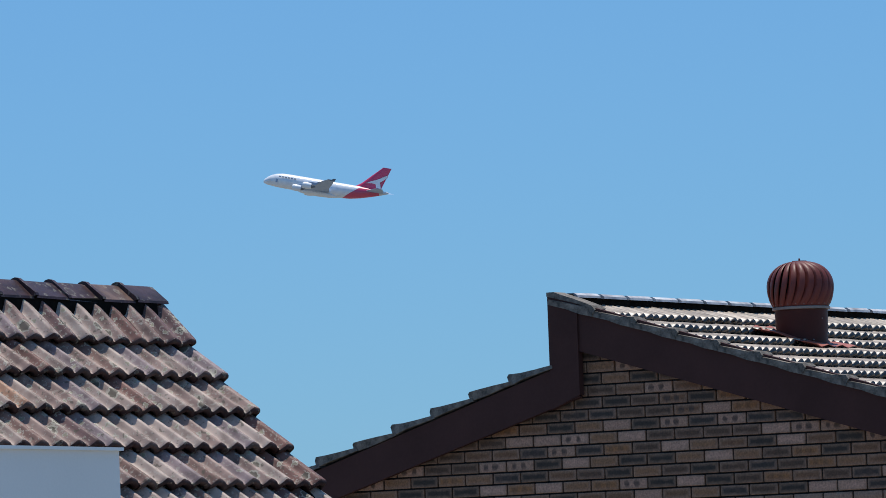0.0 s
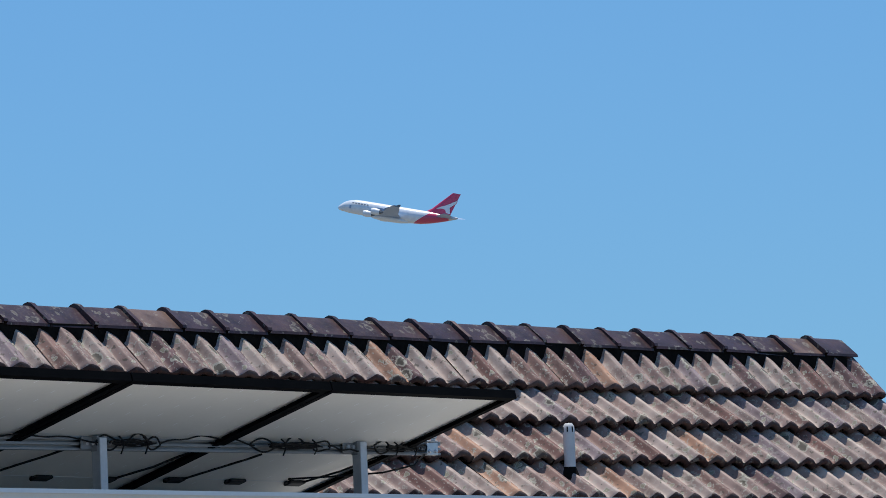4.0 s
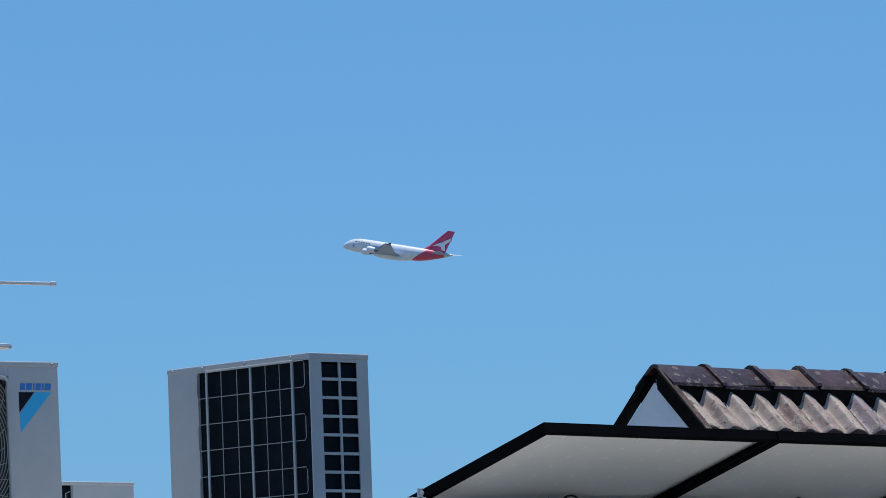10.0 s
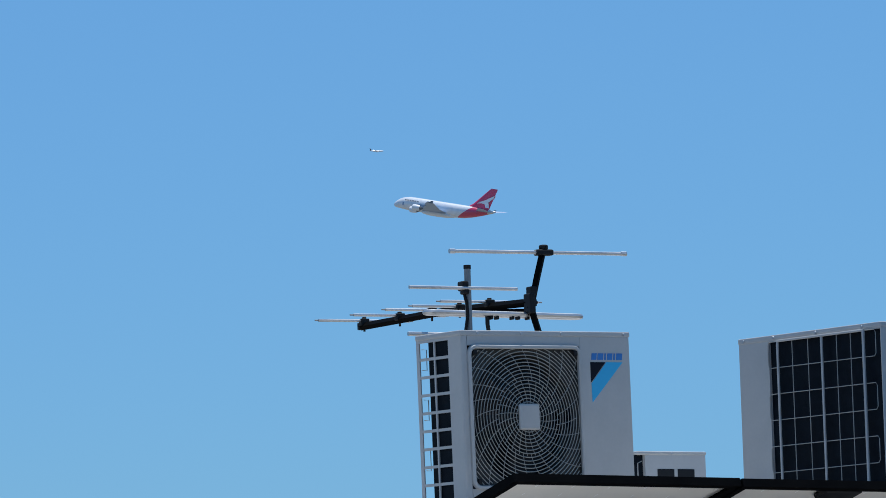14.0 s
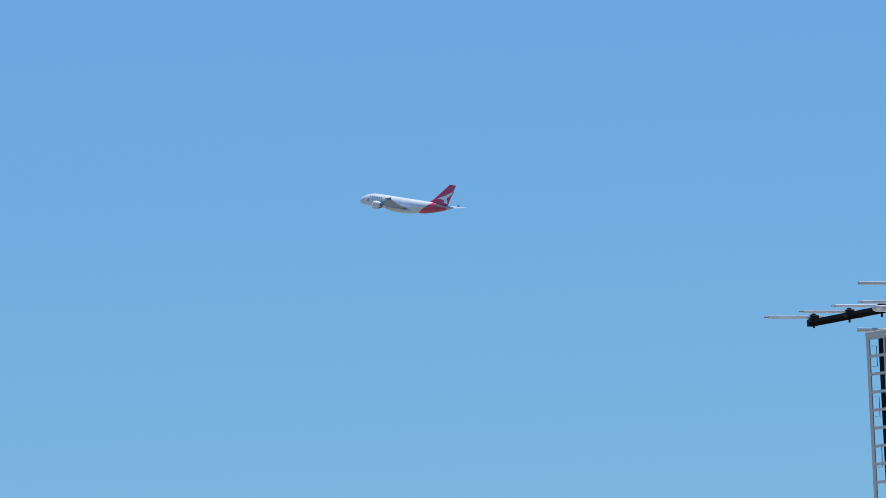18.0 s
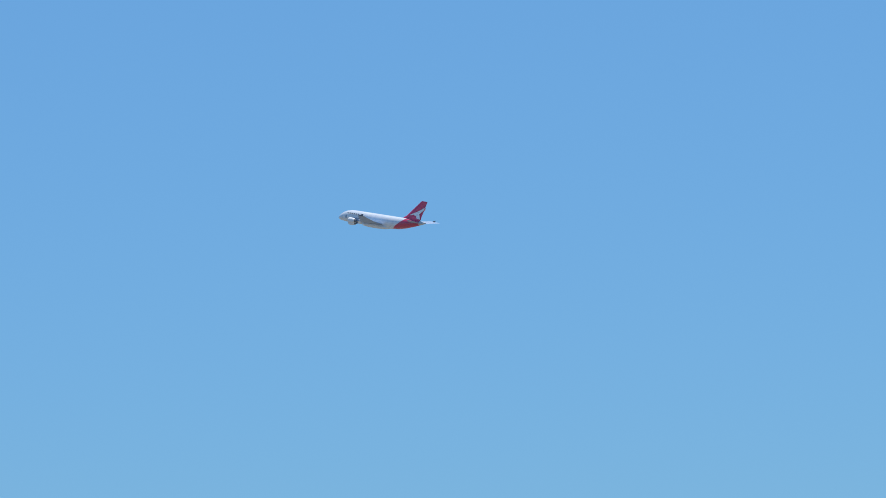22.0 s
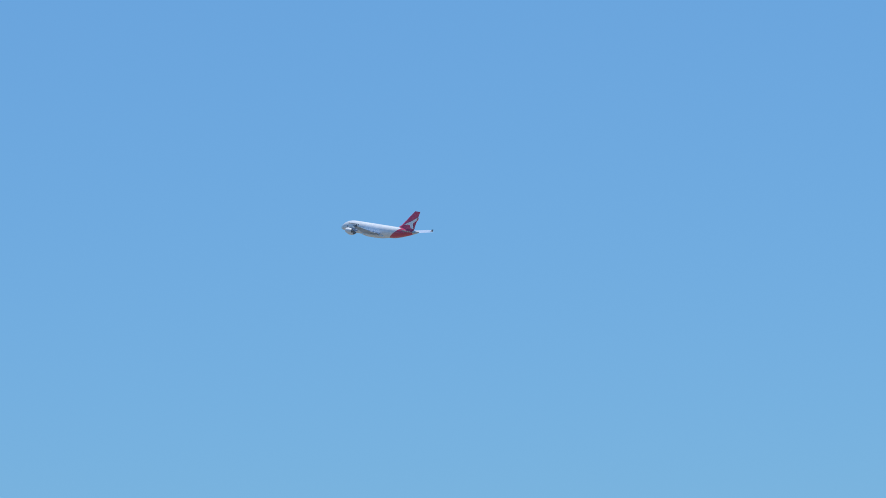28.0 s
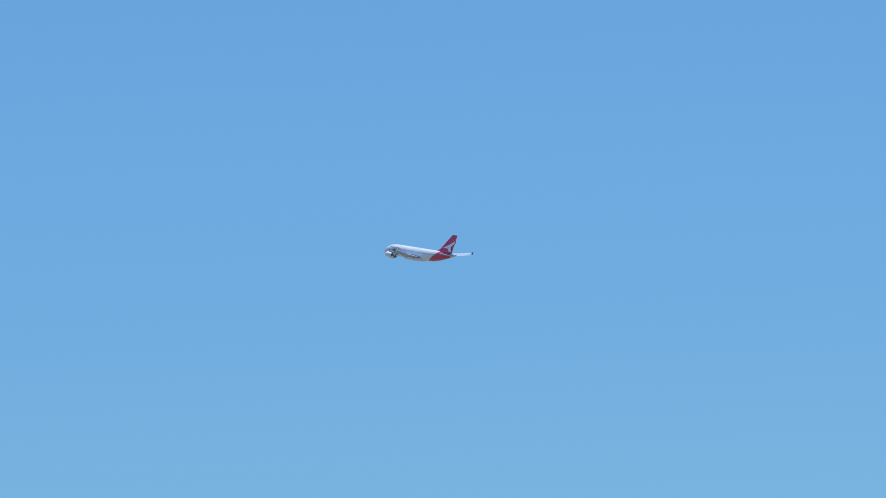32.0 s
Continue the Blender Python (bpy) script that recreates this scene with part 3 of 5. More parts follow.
    joined("roof_tiles", tile, rest, M["slate_tile"], low_roof)
    # ridge capping
    cap = bmesh.new()
    for u0, u1, grow in ((0.0, 0.325, 0.0),):
        rings = []
        for u in (u0, u1):
            rings.append([cap.verts.new((u, y * (1 + grow * 4), z + grow)) for y, z in ((-0.064, -0.036), (-0.060, -0.019), (-0.030, -0.001), (0.030, -0.001), (0.060, -0.019), (0.064, -0.036))])
        for k in range(5):
            cap.faces.new((rings[0][k], rings[0][k + 1], rings[1][k + 1], rings[1][k]))
        cap.faces.new(rings[0][::-1])
        cap.faces.new(rings[1])
    cap_me = finish(cap, "ridge_cap", True)
    cap_me.materials.append(M["ridge_grey"])
    for j in range(33):
        piece("ridge_cap", cap_me, roof, pose(face + 0.13 + 0.375 * j, 22.455, 2.418 + 0.70, 0, rnd.uniform(-0.4, 0.4)))
    # the black also stands for the shaded sides of the caps
    part("ridge_bedding", prism([(22.418, 2.30), (22.420, 2.398), (22.435, 2.411), (22.480, 2.411), (22.515, 2.375), (22.52, 2.20)], (face + 0.10, face + 12.6)), M["black_bedding"], house, "dark mortar and cap-side shade under the ridge")
    part("end_mortar", prism([(22.522, 2.418), (22.522, 2.388), (22.30, 2.332), (22.12, 2.275), (22.15, 2.305), (22.30, 2.362), (22.42, 2.402), (22.46, 2.418)], (face - 0.096, face + 0.06)), M["bedding"], house, "grey mortar at the ridge end")
    return house


brick_house()


def roof_vent():
    vent = thing("roof_ventilator", at(38.60, 21.575, 2.005), "brownish red spinning roof ventilator on a dark tiled roof", "roof vent")
    part("throat", lathe([(0.195, -0.15), (0.195, 0.10), (0.20, 0.28)]), M["throat_shade_red"], vent, "red sheet-metal throat with its shade painted in", True)
    for turn in (-125, -100):
        part("screw", lathe([(0.006, 0.0), (0.005, 0.004)], 8), M["band"], vent, m=pose(0, 0, 0, 0, 0, turn) @ pose(0.197, 0, 0.21 if turn == -100 else 0.05, 0, 90))
    part("band", lathe([(0.202, 0.282), (0.216, 0.285), (0.217, 0.302), (0.207, 0.306)], 48), M["band"], vent, "dull grey metal band", True)
    n = 22
    shape = []
    for i in range(15):
        t = -0.78 + (1.50 + 0.78) * i / 14
        shape.append((0.250 * math.cos(t) ** 0.8 if t > 0 else 0.250 - 0.043 * (t / 0.78) ** 2, 0.458 + (0.192 if t > 0 else 0.197) * math.sin(t) * (1.0 if t > 0 else 1.09)))
    # solid black core in place of the shaded hollow
    part("core", lathe([(r * 0.80, z) for r, z in shape]), M["cavity"], vent, "black core standing for the hollow behind the vanes", True)
    for k in range(n):
        bm = bmesh.new()
        rows = []
        for i, (r, z) in enumerate(shape):
            lean = 0.26 * math.sin(math.pi * i / 14)
            deep = 0.16 * math.sin(math.pi * i / 14) + 0.02
            ring = []
            for s, out in ((-0.62, 1.0 - deep), (-0.40, 1.0 - 0.55 * deep), (-0.12, 0.99), (0.18, 1.012), (0.42, 1.01), (0.50, 0.985), (0.50, 0.965)):
                a = 2 * math.pi * (k + s) / n + lean
                ring.append(bm.verts.new((r * out * math.cos(a), r * out * math.sin(a), z)))
            rows.append(ring)
        for a, b in zip(rows, rows[1:]):
            for j in range(6):
                bm.faces.new((a[j], a[j + 1], b[j + 1], b[j]))
        part("vane", bm, M["vent_red"], vent, smooth=True)
        part("rivet", lathe([(0.005, 0.0), (0.004, 0.004)], 6), M["band"], vent, m=pose(0, 0, 0, 0, 0, 360 / n * (k + 0.15)) @ pose(0.213, 0, 0.322, 0, 75))
    part("crown", lathe([(0.06, 0.641), (0.055, 0.652), (0.007, 0.655), (0.006, 0.668), (0.003, 0.672)], 16), M["vent_red"], vent, smooth=True)
    # soft flashing skirt dressed over the tiles, its corners lifting
    bm = bmesh.new()
    bmesh.ops.create_grid(bm, x_segments=14, y_segments=14, size=0.5)
    for w in bm.verts:
        x, y = w.co.x * 0.72, w.co.y * 0.64
        w.co = Vector((x, y, 0.010 * math.sin(x * 31) + 0.008 * math.sin(y * 17 + 1) + 0.10 * max(0.0, abs(x) - 0.22) ** 2 - 0.04 * max(0.0, -y - 0.2)))
    bmesh.ops.solidify(bm, geom=bm.faces[:], thickness=0.003)
    part("flashing", bm, M["flash_red"], vent, "faded red flashing sheet dressed over the tiles", True, m=pose(0, 0, 0.084, 16.5))
    return vent


roof_vent()


# ---- tiled house ----
def tiled_house():
    u0, u1, ridge, tan = 22.64, 32.45, 23.18, 0.984
    pitch = math.degrees(math.atan(tan))
    house = thing("house", at(0, 0, 0), "house with a steep roof of weathered purple-brown terracotta tiles", "house")
    eave = ridge - 2.75
    eave_z = 2.225 - 2.75 * tan
    far = 2 * ridge - eave
    wall = [(eave + 0.35, -EYE), (far - 0.35, -EYE), (far - 0.35, eave_z + 0.445), (ridge, 2.285), (eave + 0.35, eave_z + 0.32)]
    part("wall", prism(wall, (u0 - 0.006, u0 + 0.2)), M["white_board"], house, "white painted gable end")
    lower = [(v, z if z < -1 else z - 0.16) for v, z in wall]
    part("wall", prism(lower, (u1 - 0.22, u1 - 0.06)), M["white_board"], house, "white painted gable end")
    part("wall", B(((u0 + 0.2, eave + 0.35, -EYE), (u1 - 0.22, eave + 0.5, eave_z + 0.25)), ((u0 + 0.2, far - 0.5, -EYE), (u1 - 0.22, far - 0.35, eave_z + 0.25))), M["white_board"], house, "white painted long walls")
    for sign in (1, -1):
        end = ridge - sign * 2.75
        # black deck: its colour gives the shade seen below the tile noses
        part("roof_deck", prism([(ridge, 2.19), (end, eave_z - 0.03), (end, eave_z - 0.08), (ridge, 2.13)], (u0 + 0.03, u1 - 0.09)), M["black_bedding"], house, "batten deck under the tiles, black for gap shade")
    rise = [(-0.04, 0.002), (0.0, 0.002), (0.05, 0.007), (0.10, 0.018), (0.15, 0.033), (0.20, 0.049), (0.23, 0.0555), (0.26, 0.0575), (0.30, 0.0565)]
    profile = rise + [(0.45, 0.0485), (0.60, 0.0390), (0.72, 0.0295), (0.80, 0.0195), (0.87, 0.0090), (0.94, 0.003), (1.02, 0.003)]
    end_profile = rise + [(0.46, 0.051), (0.60, 0.047), (0.635, 0.028), (0.64, -0.04)]
    width = (u1 - u0) / 50.55
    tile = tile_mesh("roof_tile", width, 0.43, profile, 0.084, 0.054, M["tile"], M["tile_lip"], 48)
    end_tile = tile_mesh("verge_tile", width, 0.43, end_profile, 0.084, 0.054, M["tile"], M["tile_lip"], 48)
    roof = part("roof", B(((u0 + 0.05, eave, eave_z - 0.02), (u1 - 0.05, eave + 0.03, eave_z + 0.02))), M["timber"], house, "near slope of uneven lichen-spotted clay tiles")
    rnd = random.Random(11)
    rest = []
    for r in range(12):
        v, z = 22.906 - 0.2553 * r, 2.122 - 0.2513 * r
        z -= 0.143 / math.cos(radians(pitch))
        for c in range(51):
            slip = 0.022 - 0.018 * c / 50
            m = pose(u0 + width * c + rnd.uniform(-0.004, 0.004), v + slip + rnd.uniform(-0.006, 0.006), z + slip + rnd.uniform(-0.004, 0.005), pitch - 0.4 + (11.0 if r == 0 else 0.0) + rnd.uniform(-0.9, 0.9), rnd.uniform(-1.3, 1.3), rnd.uniform(-0.8, 0.8))
            if c == 50:
                piece("verge_tile", end_tile, roof, m)
            elif r <= 4 or (r == 5 and c >= 28):
                piece("roof_tile", tile, roof, m)
            else:
                rest.append(m)
    joined("roof_tiles", tile, rest, M["tile"], roof)
    far_roof = part("roof", B(((u0 + 0.05, far - 0.03, eave_z - 0.02), (u1 - 0.05, far, eave_z + 0.02))), M["timber"], house, "far slope of clay tiles")
    rest = []
    for r in range(11):
        v, z = 2 * ridge - (22.906 - 0.2553 * r), 2.107 - 0.2513 * r - 0.143 / math.cos(radians(pitch))
        rest += [Matrix.Translation((u0 + width * (c + 1), v, z)) @ pose(0, 0, 0, 0, 0, 180) @ pose(0, 0, 0, pitch - 0.4) for c in range(50)]
    joined("roof_tiles", tile, rest, M["tile"], far_roof)
    # mortar bedding under the capping, its black including the caps' shade, and the verge strips
    part("bedding", prism([(ridge - 0.146, 2.268), (ridge - 0.150, 2.08), (ridge, 2.10), (ridge + 0.150, 2.08), (ridge + 0.146, 2.268), (ridge, 2.34)], (u0 + 0.03, u1 - 0.11)), M["black_bedding"], house, "mortar under the ridge, black with cap shade")
    def strip(u, thick, sign):
        a = ridge - sign * 0.05
        b = ridge - sign * 2.72
        t = 2.352 if sign > 0 else 2.328
        return prism([(a, t), (b, t - 2.67 * tan), (b, t - (0.108 if sign > 0 else 0.05) - 2.67 * tan), (a, t - (0.108 if sign > 0 else 0.05))], (u, u + thick))
    for sign in (1, -1):
        part("verge", strip(u0 - 0.035, 0.045 if sign > 0 else 0.06, sign), M["black_bedding"], house, "black verge strip")
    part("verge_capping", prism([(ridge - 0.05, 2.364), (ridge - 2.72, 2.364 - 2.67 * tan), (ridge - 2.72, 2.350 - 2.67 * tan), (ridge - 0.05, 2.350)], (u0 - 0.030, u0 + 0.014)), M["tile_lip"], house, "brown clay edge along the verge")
    # added dark filler that closes the see-through gap below the end tiles
    part("verge", prism([(ridge - 0.02, 2.215), (ridge - 2.72, 2.215 - 2.70 * tan), (ridge - 2.72, 2.09 - 2.70 * tan), (ridge - 0.02, 2.09)], (u1 - 0.12, u1 - 0.085)), M["black_bedding"], house, "black verge strip")
    # ridge capping with raised collars
    n = 26
    step = (u1 - u0 + 0.02) / n
    outline = ((-0.155, -0.130), (-0.150, -0.112), (-0.026, -0.008), (0.0, 0.0), (0.026, -0.008), (0.150, -0.112), (0.155, -0.130))
    inner = ((-0.135, -0.130), (-0.125, -0.112), (-0.020, -0.028), (0.0, -0.020), (0.020, -0.028), (0.125, -0.112), (0.135, -0.130))
    def cap_mesh(name, spans):
        cap = bmesh.new()
        for a, b, grow in spans:
            loops = []
            for u in (a, b):
                loops.append([cap.verts.new((u, y * (1 + grow * 5), z + grow)) for y, z in outline])
                loops.append([cap.verts.new((u, y, z)) for y, z in inner])
            for k in range(6):
                cap.faces.new((loops[0][k], loops[0][k + 1], loops[2][k + 1], loops[2][k]))
                cap.faces.new((loops[1][k], loops[1][k + 1], loops[3][k + 1], loops[3][k]))
                cap.faces.new((loops[0][k], loops[0][k + 1], loops[1][k + 1], loops[1][k]))
                cap.faces.new((loops[2][k], loops[2][k + 1], loops[3][k + 1], loops[3][k]))
        me = finish(cap, name, True, 25)
        me.materials.append(M["cap"])
        return me
    cap_me = cap_mesh("ridge_cap", ((-0.008, 0.026, 0.017), (0.026, step + 0.004, 0.0)))
    end_me = cap_mesh("end_cap", ((0.0, step + 0.004, 0.0),))
    for j in range(n):
        piece("ridge_cap", cap_me if j else end_me, roof, pose(u0 - 0.01 + step * j, ridge + rnd.uniform(-0.006, 0.006), 2.385 + rnd.uniform(-0.004, 0.004), rnd.uniform(-1.5, 1.5), rnd.uniform(-0.5, 0.5) + 0.6, rnd.uniform(-0.5, 0.5)))
    return house


tiled_house()
pipe = thing("vent_pipe", at(28.34, 22.29, 1.44), "pale grey plastic vent pipe with slotted cap on tiles", "pipe")
part("pipe", lathe([(0.036, -0.06), (0.036, 0.20)], 16), M["pvc"], pipe, smooth=True)
part("cap", lathe([(0.038, 0.20), (0.036, 0.245), (0.026, 0.262), (0.02, 0.268)], 16), M["pvc"], pipe, smooth=True)
# black plates painted in for the shade inside the slots
for k in range(7):
    part("slot", B(((0.030, -0.004, 0.212), (0.0385, 0.004, 0.246))), M["cavity"], pipe, m=pose(0, 0, 0, 0, 0, 360 / 7 * k))
part("collar", lathe([(0.07, -0.09), (0.045, -0.02), (0.037, 0.0)], 16), M["black_bedding"], pipe, "dark lead collar", True)


# ---- flat-roofed building in front ----
def flat_building():
    b = thing("flat_roofed_building", at(0, 0, 0), "flat-roofed building with a pale rendered parapet", "building")
    part("wall", prism([(9.0, -EYE), (17.42, -EYE), (17.42, 0.690), (9.0, 0.730)], (12.60, 12.80), 1), M["render"], b, "pale blue-grey rendered wall and parapet")
    part("wall", B(((17.22, 12.80, -EYE), (17.42, 23.2, 0.30)), ((9.0, 12.80, -EYE), (9.2, 23.2, 0.30)), ((9.2, 23.0, -EYE), (17.22, 23.2, 0.30))), M["render"], b, "plain rendered walls")
    part("coping", prism([(8.98, 0.730), (17.43, 0.690), (17.43, 0.702), (8.98, 0.746)], (12.585, 12.82), 1), M["coping"], b, "thin white coping on the parapet")
    # roof out of view; its front steps are raised to darken the panel undersides
    part("roof", B(((9.2, 12.80, 0.05), (17.22, 15.4, 0.65)), ((9.2, 15.4, 0.05), (17.22, 18.5, 0.55)), ((9.2, 18.5, 0.05), (17.22, 23.0, 0.22))), M["membrane"], b, "unseen flat roof of pale membrane, raised to shade the panels")
    part("plinth", B(((15.2, 18.5, 0.22), (17.2, 23.0, 1.20))), M["membrane"], b, "raised plant deck covered with grey membrane")
    part("plinth", B(((17.2, 21.8, -EYE), (18.75, 23.2, 1.10))), M["render"], b, "rendered side tower")
    return b


flat_building()


# ---- solar panels ----
def backsheet():
    m = surface("pale backsheet", (0.79, 0.76, 0.70), (0.85, 0.82, 0.76), 2.5, 0.55, bump=0.02)
    n, l = m.node_tree.nodes, m.node_tree.links
    b = n["Principled BSDF"]
    old = b.inputs["Base Color"].links[0].from_socket
    tc, sep = n.new("ShaderNodeTexCoord"), n.new("ShaderNodeSeparateXYZ")
    l.new(tc.outputs["Object"], sep.inputs[0])
    masks = []
    for socket, size, wide in ((0, 0.1655, 0.030), (1, 0.083, 0.05)):
        d = n.new("ShaderNodeMath")
        d.operation = "DIVIDE"
        d.inputs[1].default_value = size
        l.new(sep.outputs[socket], d.inputs[0])
        f = n.new("ShaderNodeMath")
        f.operation = "FRACT"
        l.new(d.outputs[0], f.inputs[0])
        c = n.new("ShaderNodeMath")
        c.operation = "LESS_THAN"
        c.inputs[1].default_value = wide if socket == 0 else 0.28
        l.new(f.outputs[0], c.inputs[0])
        masks.append(c.outputs[0])
    both = n.new("ShaderNodeMath")
    both.operation = "MULTIPLY"
    l.new(masks[0], both.inputs[0])
    l.new(masks[1], both.inputs[1])
    some = n.new("ShaderNodeMath")
    some.operation = "MULTIPLY"
    some.inputs[1].default_value = 1.0
    l.new(both.outputs[0], some.inputs[0])
    l.new(blend(n, l, some.outputs[0], old, (0.97, 0.97, 0.96)), b.inputs["Base Color"])
    return m


M["backsheet"] = backsheet()
W, L, DEEP, TILT = 1.036, 1.70, 0.031, 17.0


def solar_panel(boxes):
    p = thing("solar_panel", Matrix(), "black-framed solar panel tilted away, its pale underside showing", "solar panel", "solar panels on the flat roof")
    part("cell_sheet", B(((0.012, 0.012, -0.008), (W - 0.012, L - 0.012, -0.003))), M["cells"], p, "dark glass front with solar cells")
    part("backsheet", B(((0.012, 0.012, -0.0105), (W - 0.012, L - 0.012, -0.0085))), M["backsheet"], p, "pale grey underside sheet")
    for lo, hi, a, b in (((0, 0, -DEEP), (W, 0.012, 0), (0.0, 0.012, -DEEP), (W, 0.030, -DEEP + 0.003)),
                         ((0, L - 0.012, -DEEP), (W, L, 0), (0.0, L - 0.030, -DEEP), (W, L - 0.012, -DEEP + 0.003)),
                         ((0, 0.012, -DEEP), (0.012, L - 0.012, 0), (0.012, 0.03, -DEEP), (0.030, L - 0.03, -DEEP + 0.003)),
                         ((W - 0.012, 0.012, -DEEP), (W, L - 0.012, 0), (W - 0.030, 0.03, -DEEP), (W - 0.012, L - 0.03, -DEEP + 0.003))):
        part("frame_bar", B((lo, hi), (a, b)), M["black_frame"], p, "black frame profile")
    part("seam", B(((0.012, 0.962, -0.0112), (W - 0.012, 0.968, -0.0104))), M["coping"], p, "pale seam across the underside")
    for k in range(3 if boxes else 0):
        x = 0.18 + 0.335 * k
        bm = B(((x - 0.044, 0.945, -0.024), (x + 0.044, 0.985, -0.0105)), r=0.005)
        block(bm, (x - 0.058, 0.956, -0.020), (x - 0.040, 0.968, -0.012), 0.003)
        part("junction_box", bm, M["cavity"], p, "flat black junction box")
    for x0, x1, x2 in ((0.18, 0.26, 0.34), (0.85, 0.94, 0.985)) if boxes else ():
        part("lead", T([(x0 + 0.03, 0.955, -0.018), (x0 + 0.045, 0.91, -0.020), (x1, 0.81, -0.024), (x2 - 0.02, 0.72, -0.022), (x2, 0.665, -0.022)], r=0.0042), M["rubber"], p, "black panel lead")
    return p


first, second = solar_panel(True), solar_panel(False)
spots = [(12.683 + 1.0425 * k, 13.494, 1.195 - 0.0113 * k) for k in range(4)] + [(12.657 + 1.046 * k, 16.586, 1.133 - 0.013 * k) for k in range(4)]
panels = []
for k, (u, v, z) in enumerate(spots):
    m = at(u, v, z, -TILT + (0.3, 0.0, -0.2, 0.15)[k % 4], 0.62)
    if k in (0, 4):
        panels.append(first if k == 0 else second)
        panels[k].matrix_basis = m
    else:
        panels.append(copy_thing(first if k < 4 else second, m))
part("label", B(((-0.0015, 0.255, -0.025), (0.0005, 0.330, -0.007))), M["coping"], panels[4], "small white maker's label on the frame")
part("junction_box", B(((0.42, 0.033, -0.034), (0.60, 0.110, -0.0105)), r=0.008), M["cavity"], panels[5], "black junction box under the top edge")
for x in (0.44, 0.47):
    part("lead", T([(x, 0.10, -0.055), (x - 0.01, 0.14, -0.085), (x - 0.03, 0.20, -0.10), (x - 0.05, 0.28, -0.08)], r=0.006), M["rubber"], panels[5], "black lead")


def mount(v, posts, u0, u1, z0, z1):
    """An aluminium rail on upright posts under a row of panels."""
    f = thing("mounting_rail", at(0, 0, 0), "aluminium mounting rail on square posts under the solar panels", "rail")
    def zz(u):
        return z0 + (z1 - z0) * (u - u0) / (u1 - u0)
    span = u1 - u0
    tip = math.degrees(math.atan2(z1 - z0, span))
    rail = part("rail", prism([(-0.018, -0.024), (0.018, -0.024), (0.018, 0.026), (-0.018, 0.026), (-0.018, 0.012), (0.002, 0.012), (0.002, 0.003), (-0.018, 0.003), (-0.018, -0.006), (0.002, -0.006), (0.002, -0.016), (-0.018, -0.016)], (0, span)),
                M["rail"], f, "grooved aluminium rail", m=pose(u0, v, z0, 0, -tip))
    for u in posts:
        post = part("post", B(((-0.019, -0.021, 0.22 - zz(u)), (0.019, 0.021, 0.020)), r=0.003), M["galv"], f, "square galvanised post", m=pose(u, v - 0.045, zz(u)))
        part("bracket", B(((-0.075, -0.030, -0.022), (0.0, -0.022, 0.022)), ((-0.02, -0.052, -0.03), (0.022, -0.02, 0.026)), r=0.003), M["rail"], f, "aluminium angle bracket", m=pose(u, v, zz(u)))
        for du in (-0.055, -0.025):
            part("bolt", lathe([(0.009, 0.0), (0.009, 0.008), (0.005, 0.010)], 6), M["galv"], f, m=pose(u + du, v - 0.032, zz(u), 90))
    for u in (u0 + 0.01, u1 - 0.07):
        part("end_clamp", B(((-0.030, -0.030, 0.024), (0.030, 0.02, 0.029)), ((-0.006, -0.030, 0.029), (0.016, -0.025, 0.058)), ((-0.036, -0.032, -0.026), (0.026, -0.026, 0.020)), r=0.002), M["alu"], f, "bolted end clamp", m=pose(u, v - 0.01, zz(u)))
        for du, dz in ((-0.022, -0.012), (0.012, -0.012), (0.006, 0.042)):
            part("bolt", lathe([(0.008, 0.0), (0.008, 0.007), (0.004, 0.009)], 6), M["galv"], f, m=pose(u + du, v - 0.041, zz(u) + dz, 90))
    plate = part("splice_plate", B(((0, -0.024, -0.016), (0.146, -0.019, 0.018)), r=0.001), M["alu"], f, "splice plate on the rail", m=pose(u0 + 0.182, v, zz(u0)))
    for du in (0.035, 0.112):
        part("bolt", lathe([(0.008, 0.0), (0.008, 0.006), (0.004, 0.008)], 6), M["galv"], f, m=pose(u0 + 0.182 + du, v - 0.024, zz(u0), 90))
    return f


mount(14.05, (12.695, 13.840, 15.150, 16.558), 12.60, 17.06, 0.962, 0.968)
mount(17.13, (12.72, 13.93, 15.2, 16.6), 12.58, 17.0, 0.895, 0.90)


